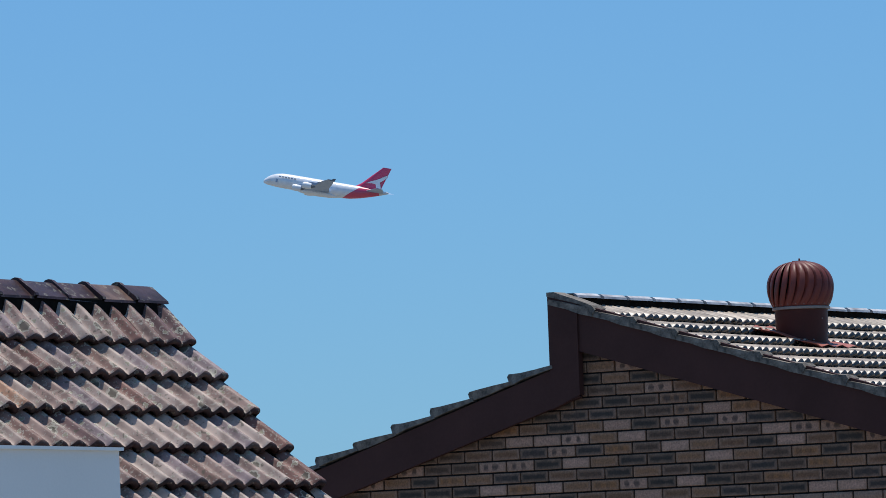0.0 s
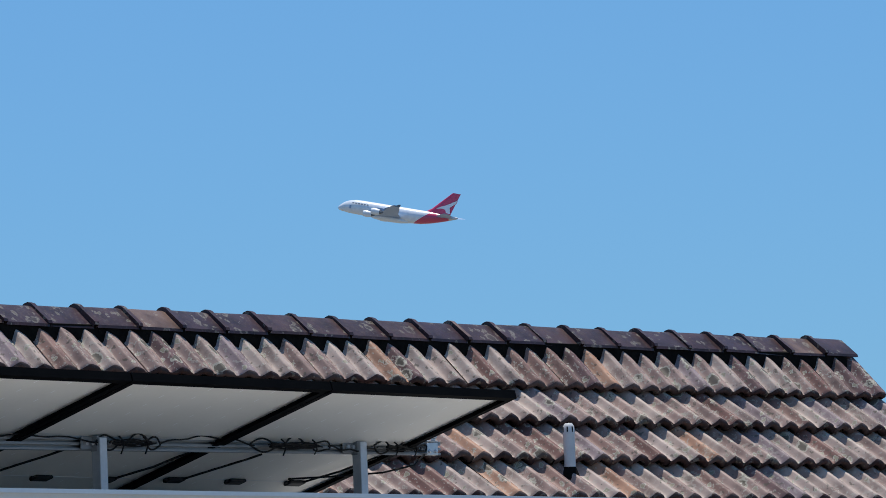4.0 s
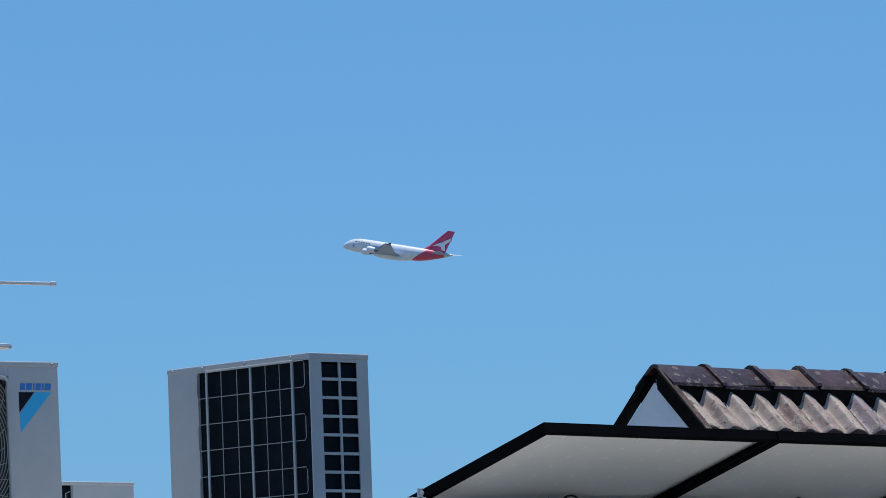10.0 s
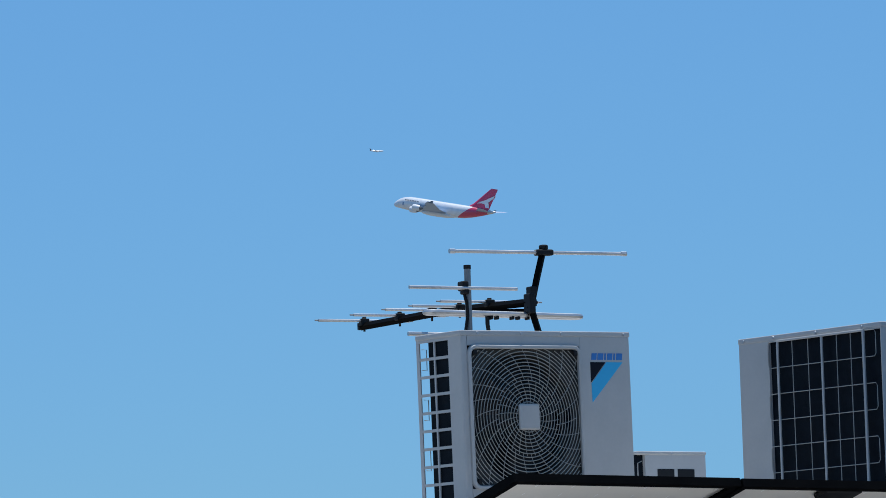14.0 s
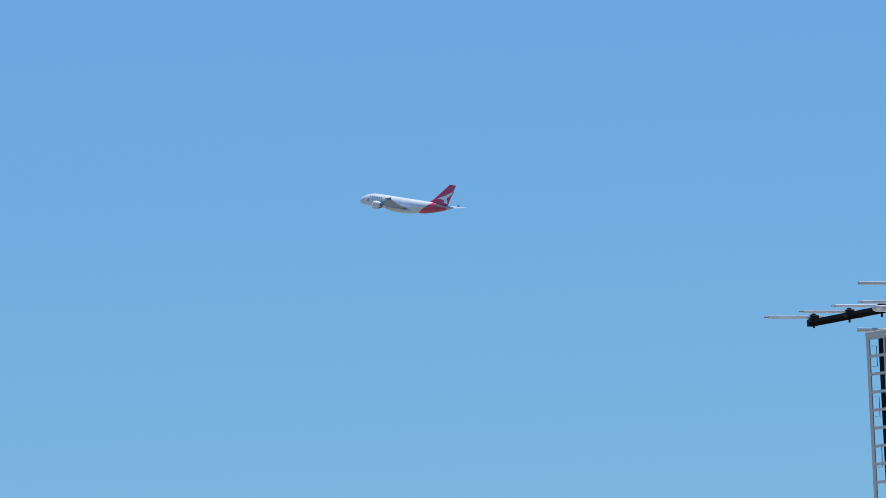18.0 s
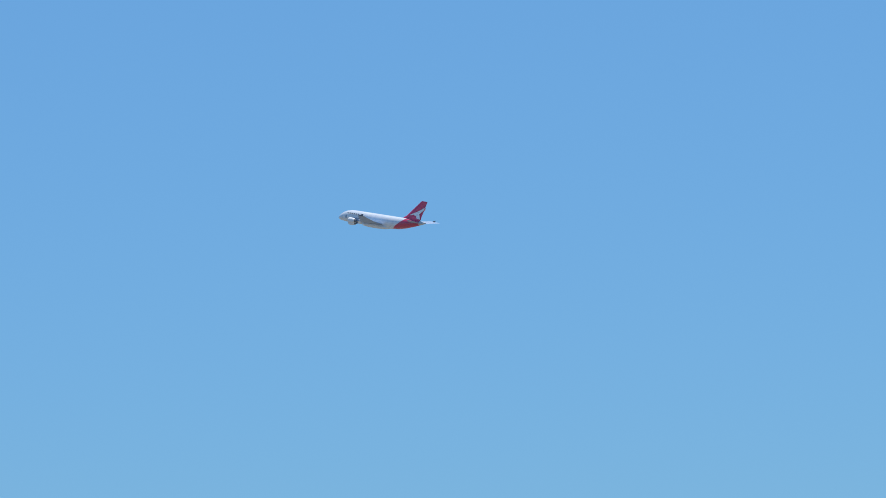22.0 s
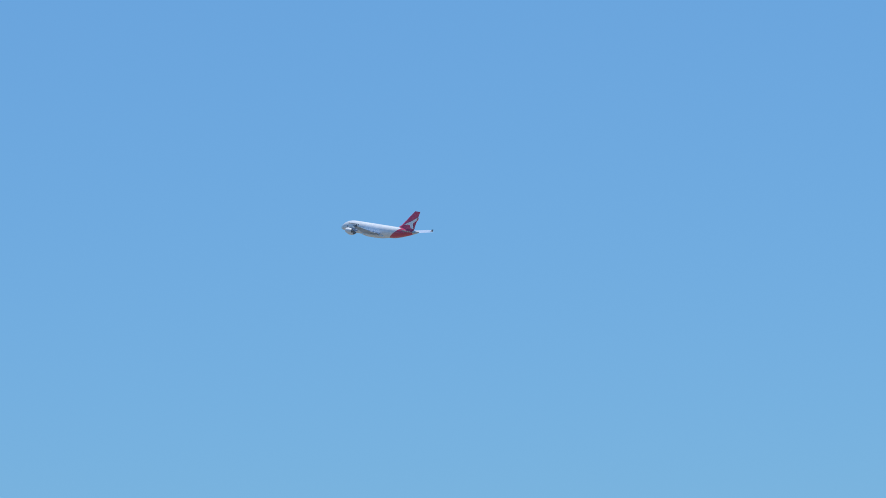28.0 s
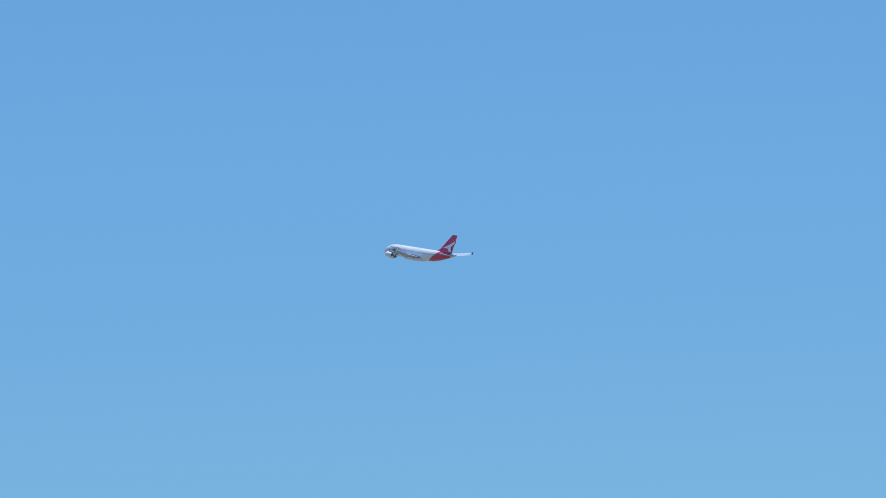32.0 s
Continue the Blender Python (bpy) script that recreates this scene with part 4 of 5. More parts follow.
def cable_bundle(u0, u1, v, z, seed):
    rnd = random.Random(seed)
    c = thing("cable_bundle", at(u0, v, z), "coiled black cables tied along the rail", "cable", "cable bundles on the rail")
    w = u1 - u0
    def loop(x, rx, rz, y, bend):
        return [(x + rx * math.cos(2 * math.pi * i / 20) * (1 + 0.10 * math.sin(4 * math.pi * i / 20 + bend)), y, rz * math.sin(2 * math.pi * i / 20) + 0.004 * math.sin(6 * math.pi * i / 20 + bend)) for i in range(21)]
    part("loop", T(loop(w * 0.16, w * 0.16, 0.020 + 0.004 * rnd.random(), -0.032, seed), r=0.0034), M["rubber"], c, "open loop of cable")
    part("loop", T(loop(w * 0.88, w * 0.12, 0.014 + 0.006 * rnd.random(), -0.034, seed + 2), r=0.0034), M["rubber"], c, "open loop of cable")
    part("loop", T(loop(w * 0.55, w * 0.36, 0.009, -0.038, seed + 1), r=0.0030), M["rubber"], c, "flattened loop of cable")
    for k in range(3):
        pts = [(w * (0.24 + 0.58 * i / 10), -0.034 - 0.004 * k, 0.005 * (k - 1) + 0.003 * math.sin(i * 1.7 + seed + 2 * k)) for i in range(11)]
        part("strand", T(pts, r=0.0044), M["rubber"], c, "tight strand of black cable")
    for x in (0.36 + 0.1 * rnd.random(), 0.74 + 0.08 * rnd.random()):
        x *= w
        part("tie", T([(x - 0.004, -0.030, 0.024), (x, -0.045, 0.010), (x + 0.003, -0.046, -0.012), (x - 0.008, -0.042, -0.030 - 0.012 * rnd.random())], r=0.0030), M["rubber"], c, "cable tie with a loose end")
    x0 = w * rnd.uniform(0.55, 0.7)
    part("arch", T([(x0 + 0.016 * i - 0.065, -0.034, 0.034 * math.sin(math.pi * i / 8)) for i in range(9)], r=0.0034), M["rubber"], c, "cable arching over the rail")
    return c


for k, (a, b) in enumerate(((13.025, 13.385), (14.144, 14.426), (15.13, 15.46), (15.94, 16.385), (16.63, 16.935))):
    cable_bundle(a, b, 14.03, 0.967, k)
slack = thing("slack_cable", at(0, 0, 0), "slack black cable hanging along the rail", "cable")
for a, b, sag in ((13.37, 14.16, 0.022), (13.93, 14.16, -0.016), (14.42, 15.14, 0.020), (15.46, 15.96, 0.026), (16.37, 16.65, -0.014)):
    part("cable", T([(a + (b - a) * i / 14, 13.995, 0.968 + sag * math.sin(math.pi * i / 14) + 0.004 * math.sin(i * 1.3)) for i in range(15)], r=0.0032), M["rubber"], slack)
part("cable", T([(16.95, 14.02, 0.945), (16.90, 14.03, 0.905), (16.80, 14.10, 0.880), (16.68, 14.22, 0.872), (16.56, 14.36, 0.868)], r=0.004), M["rubber"], slack)


# ---- outdoor air-conditioning units ----
H = 0.80


def lattice(unit, place, columns, rows, first, size, pitch, outer):
    """A pressed side panel with rows of openings: place(a, b, z) turns the panel's own coordinates into the unit's."""
    a0, a1 = outer
    bars = []
    edges = [a0] + [e for c in columns for e in c] + [a1]
    for k in range(0, len(edges), 2):
        bars.append((edges[k], edges[k + 1], 0.02, H - 0.012))
    bm = bmesh.new()
    for x0, x1, z0, z1 in bars:
        block(bm, place(x0, 0.0, z0), place(x1, 0.006, z1))
    for c in columns:
        tops = [H - first - pitch * k for k in range(rows)]
        block(bm, place(c[0], 0.0005, tops[0]), place(c[1], 0.0055, H - 0.012))
        for k, t in enumerate(tops):
            below = tops[k + 1] if k + 1 < rows else 0.02
            block(bm, place(c[0], 0.0005, below), place(c[1], 0.0055, t - size))
    return bm


def fan_unit():
    """A unit seen from the front: fan guard, blank service panel, slotted end."""
    w, d = 0.932, 0.325
    unit = thing("air_conditioner", at(15.272, 20.350, 2.010 - H, 0, -0.6), "off-white outdoor air conditioner with a round fan guard and blue sticker", "air conditioner", "outdoor air conditioners")
    top = bmesh.new()
    block(top, (-0.003, -0.003, H - 0.024), (w + 0.003, d + 0.003, H), 0.005)
    part("lid", top, M["casing"], unit, "folded steel lid with screws", True)
    for x in (0.09, 0.33, 0.55, 0.90):
        part("screw", lathe([(0.007, 0), (0.006, 0.004)], 8), M["galv"], unit, m=pose(x, -0.003, H - 0.012, 90))
    g0, g1, top_z, low_z = 0.036, 0.652, H - 0.066, H - 0.690
    shell = bmesh.new()
    block(shell, (0.0, 0.0, 0.0), (g0, 0.02, H - 0.02), 0.006)
    block(shell, (g1, 0.0, 0.0), (w, 0.02, H - 0.02), 0.006)
    block(shell, (g0, 0.001, top_z), (g1, 0.02, H - 0.02))
    block(shell, (g0, 0.001, 0.0), (g1, 0.02, low_z))
    part("front_panel", shell, M["casing"], unit, "off-white front panel")
    back = B(((w - 0.006, 0.02, 0.0), (w, d, H - 0.02)), ((0.62, d - 0.006, 0.0), (w, d, H - 0.02)), ((0, 0, 0.0), (w, d, 0.02)))
    part("casing", back, M["casing"], unit, "off-white end and base")
    part("end_grille", lattice(unit, lambda a, b, z: (b, a, z), ((0.093, 0.190), (0.200, 0.303)), 9, 0.036, 0.066, 0.0785, (0.012, d)), M["casing"], unit, "slotted off-white end panel")
    # two added dark plates: they hide the sky and stand for inner shade
    part("baffle", B(((0.010, 0.086, 0.02), (0.014, 0.195, H - 0.03))), M["coil"], unit, "dark plate added behind the front slots")
    part("baffle", B(((0.030, 0.195, 0.02), (0.045, 0.275, H - 0.03))), M["coil"], unit, "dark plate added to keep out the sky")
    part("coil", B(((0.075, 0.25, 0.02), (0.62, 0.30, H - 0.03))), M["coil"], unit, "dark finned coil")
    part("partition", B(((0.62, 0.05, 0.02), (0.66, 0.30, H - 0.03))), M["coil"], unit, "dark inner partition")
    for z in (0.74, 0.52, 0.30):
        part("coil_guard", T([(0.03, d, z), (0.055, d, z), (0.055, d, z - 0.09), (0.03, d, z - 0.09)], r=0.002), M["wire"], unit, "thin wire loop at the back")
    # dark fan chamber with a round mouth
    ring = bmesh.new()
    n, cx, cz, r0 = 48, (g0 + g1) / 2, (top_z + low_z) / 2, 0.285
    inner = [ring.verts.new((cx + r0 * math.cos(2 * math.pi * k / n), 0.035, cz + r0 * math.sin(2 * math.pi * k / n))) for k in range(n)]
    deep = [ring.verts.new((cx + r0 * 0.96 * math.cos(2 * math.pi * k / n), 0.11, cz + r0 * 0.96 * math.sin(2 * math.pi * k / n))) for k in range(n)]
    square = []
    for k in range(n):
        c, s = math.cos(2 * math.pi * k / n), math.sin(2 * math.pi * k / n)
        f = 0.315 / max(abs(c), abs(s))
        square.append(ring.verts.new((cx + f * c, 0.021, cz + f * s)))
    for k in range(n):
        j = (k + 1) % n
        ring.faces.new((square[k], square[j], inner[j], inner[k]))
        ring.faces.new((inner[k], inner[j], deep[j], deep[k]))
    part("fan_shroud", ring, M["shroud"], unit, "round mouth of the fan chamber", True)
    # flat black sheet for the shade deep in the chamber
    part("chamber", B(((0.02, 0.13, 0.03), (0.60, 0.135, H - 0.04))), M["cavity"], unit, "dark fan chamber")
    for k in range(3):
        bm = bmesh.new()
        rows = []
        for i in range(6):
            r = 0.06 + 0.20 * i / 5
            half = 0.30 + 0.25 * i / 5
            rows.append([bm.verts.new((cx + r * math.cos(a + 0.35 * i / 5), 0.085 + 0.03 * s, cz + r * math.sin(a + 0.35 * i / 5))) for s in (-1, -0.3, 0.3, 1) for a in (2 * math.pi * k / 3 + half * s + 0.4,)])
        for a, b in zip(rows, rows[1:]):
            for j in range(3):
                bm.faces.new((a[j], a[j + 1], b[j + 1], b[j]))
        part("fan_blade", bm, M["cavity"], unit, "black fan blade", True)
    # guard: rim, rings and curved spokes
    rim = bmesh.new()
    lo, hi = (g0 - 0.003, low_z - 0.003), (g1 + 0.003, top_z + 0.003)
    loops = []
    for inset, y in ((0.0, 0.004), (0.0, -0.008), (0.004, -0.013), (0.013, -0.013), (0.017, -0.008), (0.017, 0.004)):
        loop = []
        for sx, sz, start in ((1, 1, 0), (-1, 1, 90), (-1, -1, 180), (1, -1, 270)):
            for i in range(6):
                a, turn = radians(start + 18 * i), 0.040 - inset * 0.7
                x0, z0 = (hi[0] if sx > 0 else lo[0]) - sx * (0.040 + inset * 0.3), (hi[1] if sz > 0 else lo[1]) - sz * (0.040 + inset * 0.3)
                loop.append(rim.verts.new((x0 + turn * math.cos(a), y, z0 + turn * math.sin(a))))
        loops.append(loop)
    for p, q in zip(loops, loops[1:]):
        for i in range(24):
            rim.faces.new((p[i], p[(i + 1) % 24], q[(i + 1) % 24], q[i]))
    part("guard_rim", rim, M["casing"], unit, "off-white square rim of the fan guard", True)
    half_w, half_h = (hi[0] - lo[0]) / 2 - 0.015, (hi[1] - lo[1]) / 2 - 0.015
    def inside(x, z):
        return abs(x) < half_w and abs(z) < half_h
    for k in range(22):
        r = 0.066 + 0.0158 * k
        run = []
        for i in range(73):
            a = 2 * math.pi * i / 72
            x, z = r * math.cos(a), r * math.sin(a)
            if inside(x, z):
                run.append((cx + x, -0.014 + 0.020 * (r / 0.40) ** 2, cz + z))
            if run and (i == 72 or not inside(x, z)):
                if len(run) > 1:
                    part("guard_ring" if len(run) > 70 else "guard_arc", T(run, r=0.0021, n=4), M["wire"], unit)
                run = []
    for k in range(48):
        run = []
        tier = k % 2
        for i in range(12):
            r = (0.055 + 0.115 * i / 11) if tier == 0 else (0.160 + 0.25 * i / 11)
            a = 2 * math.pi * k / 48 + 1.75 * (r - 0.055)
            x, z = r * math.cos(a), r * math.sin(a)
            if inside(x, z):
                run.append((cx + x, -0.0095 + 0.020 * (r / 0.40) ** 2, cz + z))
        part("guard_spoke", T(run, r=0.0017, n=4), M["wire"], unit)
    part("guard_hub", B(((cx - 0.056, -0.026, cz - 0.058), (cx + 0.056, -0.008, cz + 0.058)), r=0.010), M["casing"], unit, "rounded square hub plate")
    for x in (lo[0] + 0.035, hi[0] - 0.035):
        for z in (lo[1] + 0.035, hi[1] - 0.035):
            part("guard_screw", B(((x - 0.010, -0.014, z - 0.012), (x + 0.010, 0.0, z + 0.012)), r=0.004), M["cavity"], unit)
    # sticker: bar for the name, angular blue and dark shape
    sx0, sx1, sz = 0.708, 0.895, H - 0.125
    for x0, x1 in ((0.0, 0.026), (0.031, 0.060), (0.066, 0.074), (0.080, 0.106), (0.112, 0.120), (0.126, 0.156)):
        part("name_bar", prism([(sx0 + 0.006 + x0 * 1.1, sz), (sx0 + 0.006 + x1 * 1.1, sz), (sx0 + 0.010 + x1 * 1.1, sz + 0.029), (sx0 + 0.010 + x0 * 1.1, sz + 0.029)], (-0.0015, 0.001), 1), M["mid_blue"], unit, "mid blue slanted bar")
    part("sticker", prism([(sx0, sz - 0.01), (sx0 + 0.085, sz - 0.01), (sx0, sz - 0.10)], (-0.0015, 0.001), 1), M["navy"], unit, "dark triangular sticker")
    part("sticker", prism([(sx0 + 0.089, sz - 0.01), (sx1 - 0.006, sz - 0.01), (sx0 + 0.004, sz - 0.188), (sx0 + 0.002, sz - 0.104)], (-0.0015, 0.001), 1), M["blue"], unit, "sky blue slanted sticker")
    for x in (0.12, 0.80):
        part("foot", B(((x - 0.05, -0.02, -0.012), (x + 0.05, d + 0.02, 0.0))), M["galv"], unit)
    return unit


def coil_unit():
    """A unit seen from the back: dark coil behind a wire guard, blank panel, slotted end."""
    d, w = 0.325, 0.936
    unit = thing("air_conditioner", at(16.176, 18.630, 1.921 - H), "off-white outdoor air conditioner, dark coil behind a wire guard", "air conditioner", "outdoor air conditioners")
    top = bmesh.new()
    block(top, (-0.003, -0.003, H - 0.024), (d + 0.003, w + 0.003, H), 0.004)
    part("lid", top, M["casing"], unit, "folded steel lid, scuffed along its edge", True)
    for y in (0.12, 0.42, 0.70, 0.90):
        part("screw", lathe([(0.007, 0), (0.006, 0.004)], 8), M["galv"], unit, m=pose(-0.003, y, H - 0.012, 0, -90))
    part("end_grille", lattice(unit, lambda a, b, z: (a, b, z), ((0.064, 0.159), (0.171, 0.262)), 9, 0.037, 0.066, 0.0785, (0.0, d)), M["casing"], unit, "slotted off-white end panel")
    part("back_panel", B(((0.0, 0.737, 0.02), (0.012, w, H - 0.02))), M["casing"], unit, "plain off-white panel beside the coil")
    part("guard_bar", B(((-0.016, 0.098, H - 0.034), (-0.006, 0.668, H - 0.024)), r=0.003), M["casing"], unit, "pale top bar of the wire guard")
    part("top_rail", B(((0.0, 0.006, H - 0.028), (0.010, 0.737, H - 0.02))), M["casing"], unit)
    part("base", B(((0, 0.006, 0), (d, w, 0.02))), M["casing"], unit)
    part("front_panel", B(((d - 0.01, 0.006, 0.02), (d, w, H - 0.02)), r=0.003), M["casing"], unit, "off-white front")
    part("end_panel", B(((0.012, w - 0.01, 0.02), (d - 0.01, w, H - 0.02)), r=0.003), M["casing"], unit, "off-white far end")
    part("edge_trim", B(((d, 0.02, 0.05), (d + 0.018, 0.05, H - 0.09)), r=0.004), M["casing"], unit, "raised edge of the front grille")
    part("coil", B(((0.012, 0.012, 0.02), (0.05, 0.737, H - 0.028))), M["coil"], unit, "blue-black finned coil")
    part("coil", B(((0.05, 0.012, 0.02), (d - 0.012, 0.05, H - 0.045))), M["coil"], unit, "blue-black finned coil at the end")
    for y, r in ((0.664, 0.0060), (0.373, 0.0060), (0.102, 0.0070)):
        part("guard_bar", T([(-0.012, y, 0.03), (-0.012, y, H - 0.026)], r=r), M["casing"], unit, "flat off-white upright bar")
    for y in (0.574, 0.470, 0.282, 0.191):
        part("guard_wire", T([(-0.006, y, 0.03), (-0.006, y, H - 0.030)], r=0.0020), M["wire"], unit)
    for k in range(7):
        z = H - 0.030 - 0.112 * k
        part("guard_wire", T([(-0.008, 0.098, z), (-0.008, 0.675, z)], r=0.0020), M["wire"], unit)
    for k in range(4):
        z = H - 0.030 - 0.224 * k
        part("guard_loop", T([(-0.006, 0.102, z), (-0.006, 0.040, z), (-0.006, 0.030, z - 0.012), (-0.006, 0.030, z - 0.100), (-0.006, 0.040, z - 0.112), (-0.006, 0.102, z - 0.112)], r=0.0020), M["wire"], unit, "bent wire loop")
        part("guard_loop", T([(-0.006, 0.664, z), (-0.006, 0.722, z), (-0.006, 0.734, z - 0.012), (-0.006, 0.734, z - 0.100), (-0.006, 0.722, z - 0.112), (-0.006, 0.664, z - 0.112)], r=0.0020), M["wire"], unit, "bent wire loop")
    for y in (0.12, 0.80):
        part("foot", B(((-0.02, y - 0.05, -0.012), (d + 0.02, y + 0.05, 0.0))), M["galv"], unit)
    stand = thing("equipment_stand", at(16.176, 18.630, 1.10), "flat concrete slab under the air conditioner", "stand")
    part("slab", B(((-0.05, -0.05, 0.0), (0.40, 1.0, 0.009))), M["membrane"], stand)
    return unit


def small_unit():
    h, w, d = 0.55, 0.425, 0.30
    unit = thing("air_conditioner", at(17.935, 22.50, 1.650 - h), "small off-white outdoor unit behind the larger ones", "air conditioner", "outdoor air conditioners")
    part("casing", B(((0.045, 0, 0), (w, d, h - 0.018))), M["casing"], unit, "off-white casing")
    part("lid", B(((-0.004, -0.005, h - 0.018), (w + 0.005, d + 0.005, h)), r=0.006), M["casing"], unit, smooth=True)
    part("coil", B(((0.0, 0.02, 0.01), (0.045, d, h - 0.018))), M["coil"], unit, "dark coil at the end")
    part("guard_loop", T([(0.02, -0.002, h - 0.05), (-0.004, -0.002, h - 0.06), (-0.004, -0.002, h - 0.16), (0.02, -0.002, h - 0.17)], r=0.003), M["wire"], unit)
    # louvres are dark plates, their inner shade given by colour
    for k in range(4):
        for x in (0.120, 0.247):
            part("slot", B(((x, -0.0015, h - 0.147 - 0.075 * k), (x + 0.105, 0.004, h - 0.087 - 0.075 * k))), M["cavity"], unit, "dark plate for a louvre opening")
    part("screw", lathe([(0.007, 0), (0.006, 0.004)], 8), M["galv"], unit, m=pose(0.21, -0.005, h - 0.010, 90))
    return unit


fan_unit()
coil_unit()
small_unit()


# ---- television aerial ----
def aerial():
    a = thing("television_aerial", at(16.295, 21.20, 2.227, 0, 0, -8), "television aerial with bright rods on black booms and a grey mast", "aerial")
    boom = part("boom", T([(0.0, 0.0, 0.0), (0.0, 0.80, 0.030), (0.0, 1.63, 0.030)], r=0.0185, n=4), M["black_frame"], a, "black square boom")
    part("end_plug", B(((-0.017, 1.622, 0.014), (0.017, 1.642, 0.048)), r=0.003), M["cavity"], boom)
    part("boom", T([(0.0, 0.02, -0.045), (0.0, 0.40, -0.012), (0.0, 0.66, 0.012)], r=0.018, n=4), M["black_frame"], a, "short black brace under the boom")
    part("boom", T([(0.0, -0.02, -0.03), (0.035, -0.02, 0.10), (0.080, -0.02, 0.255)], r=0.0175, n=4), M["black_frame"], a, "black arm rising to the top rod")
    part("boom", T([(0.0, -0.02, -0.02), (0.04, -0.02, -0.145), (0.08, -0.02, -0.30)], r=0.0175, n=4), M["black_frame"], a, "black arm falling behind")
    knuckle = part("knuckle", B(((-0.015, -0.045, -0.052), (0.015, 0.02, 0.040)), ((-0.006, -0.040, 0.030), (0.028, 0.01, 0.072)), r=0.006), M["cavity"], a, "black plastic joint")
    part("wing_nut", B(((0.014, -0.03, -0.018), (0.030, -0.01, 0.014)), ((0.026, -0.028, -0.008), (0.036, -0.012, 0.006)), r=0.004), M["cavity"], knuckle)
    def rod(s, left, right, z, r):
        part("rod", T([(left, s, z), (right, s, z)], r=r, n=8), M["alu"], a, "bright aluminium rod", True)
        clip = part("clip", B(((-0.022, s - 0.016, z - 0.024), (0.022, s + 0.016, z + 0.010)), ((-0.009, s - 0.010, z + 0.008), (0.009, s + 0.010, z + 0.018)), r=0.004), M["cavity"], a, "black clip")
        part("clip_screw", T([(0.0, s, z - 0.052), (0.0, s, z - 0.024)], r=0.006), M["cavity"], clip)
        for x, way in ((left, -1), (right, 1)):
            part("rod_tip", T([(x - 0.002 * way, s, z), (x + 0.008 * way, s, z), (x + 0.020 * way, s, z)], r=r * 0.5, n=8), M["rail"], a, "thin crimped tip")
    rod(1.60, -0.246, 0.246, 0.056, 0.0068)
    rod(1.24, -0.246, 0.246, 0.050, 0.0068)
    rod(0.92, -0.246, 0.246, 0.047, 0.0068)
    rod(0.65, -0.249, 0.249, 0.040, 0.0068)
    rod(0.364, -0.258, 0.258, 0.036, 0.0068)
    # flattened folded dipole: an oblong loop with round ends
    loop = []
    for i in range(28):
        t = 2 * math.pi * i / 28
        x, y = (0.365 if math.cos(t) > 0 else -0.365) + 0.035 * math.cos(t), 0.035 * math.sin(t)
        loop.append((x - 0.110, 0.04 + y, -0.046 - 0.014 * (x + 0.4) / 0.8))
    part("dipole", T(loop + [loop[0]], r=0.0125, n=8, flat=0.95), M["alu"], a, "thick folded dipole loop", True)
    for x in (-0.19, -0.16, -0.08, -0.05, 0.0):
        part("peg", B(((x - 0.006, 0.0, -0.078), (x + 0.006, 0.03, -0.058)), r=0.002), M["cavity"], a, "small black peg under the dipole")
    top = part("rod", T([(-0.398, -0.02, 0.228), (0.500, -0.02, 0.228)], r=0.0085, n=8), M["alu"], a, "long bright top rod", True)
    part("clip", B(((0.036, -0.040, 0.214), (0.122, 0.004, 0.242)), ((0.062, -0.036, 0.240), (0.096, 0.0, 0.264)), r=0.007), M["cavity"], a, "black clip of the top rod")
    for x in (-0.398, 0.500):
        part("rod_tip", T([(x - 0.014, -0.02, 0.228), (x + 0.014, -0.02, 0.228)], r=0.0110, n=8), M["alu"], top, "flattened rod end")
    part("rod", T([(-0.60, 0.05, -0.143), (0.25, 0.05, -0.153)], r=0.010, n=8), M["alu"], a, "lower bright rod", True)
    part("stub", T([(-0.205, 0.02, -0.05), (-0.205, 0.02, -0.10), (-0.20, 0.02, -0.135), (-0.195, 0.02, -0.145)], r=0.011), M["cavity"], a, "hanging black cable tail")
    # grey mast with its own cross rod
    inv = pose(0, 0, 0, 0, 0, 8)
    mast = inv @ Vector((15.803 - 16.295, 21.0 - 21.2, 0))
    x, y = mast.x, mast.y
    pole = part("mast", T([(x, y, 2.36 - 2.227), (x, y, 1.20 - 2.227)], r=0.0150, n=10), M["rail"], a, "grey steel mast", True)
    part("mast_cap", T([(x, y, 0.122), (x, y, 0.140)], r=0.0168, n=10), M["cavity"], pole, "black plastic cap")
    part("rod", T([(x - 0.315, y - 0.03, 2.262 - 2.227), (x + 0.236, y - 0.03, 2.259 - 2.227)], r=0.0080, n=8), M["alu"], a, "bright rod on the mast", True)
    part("clamp", B(((x - 0.044, y - 0.034, 0.022), (x - 0.012, y + 0.02, 0.066)), ((x - 0.038, y - 0.036, 0.006), (x - 0.010, y + 0.01, 0.030)), r=0.007), M["cavity"], a, "black clamp on the mast")
    part("lead", T([(x - 0.030, y - 0.01, 0.03), (x - 0.020, y - 0.02, -0.03), (x - 0.016, y - 0.02, -0.09), (x - 0.028, y - 0.02, -0.15), (x - 0.030, y - 0.01, -0.3)], r=0.0085), M["rubber"], a, "black coaxial lead")
    return a


aerial()


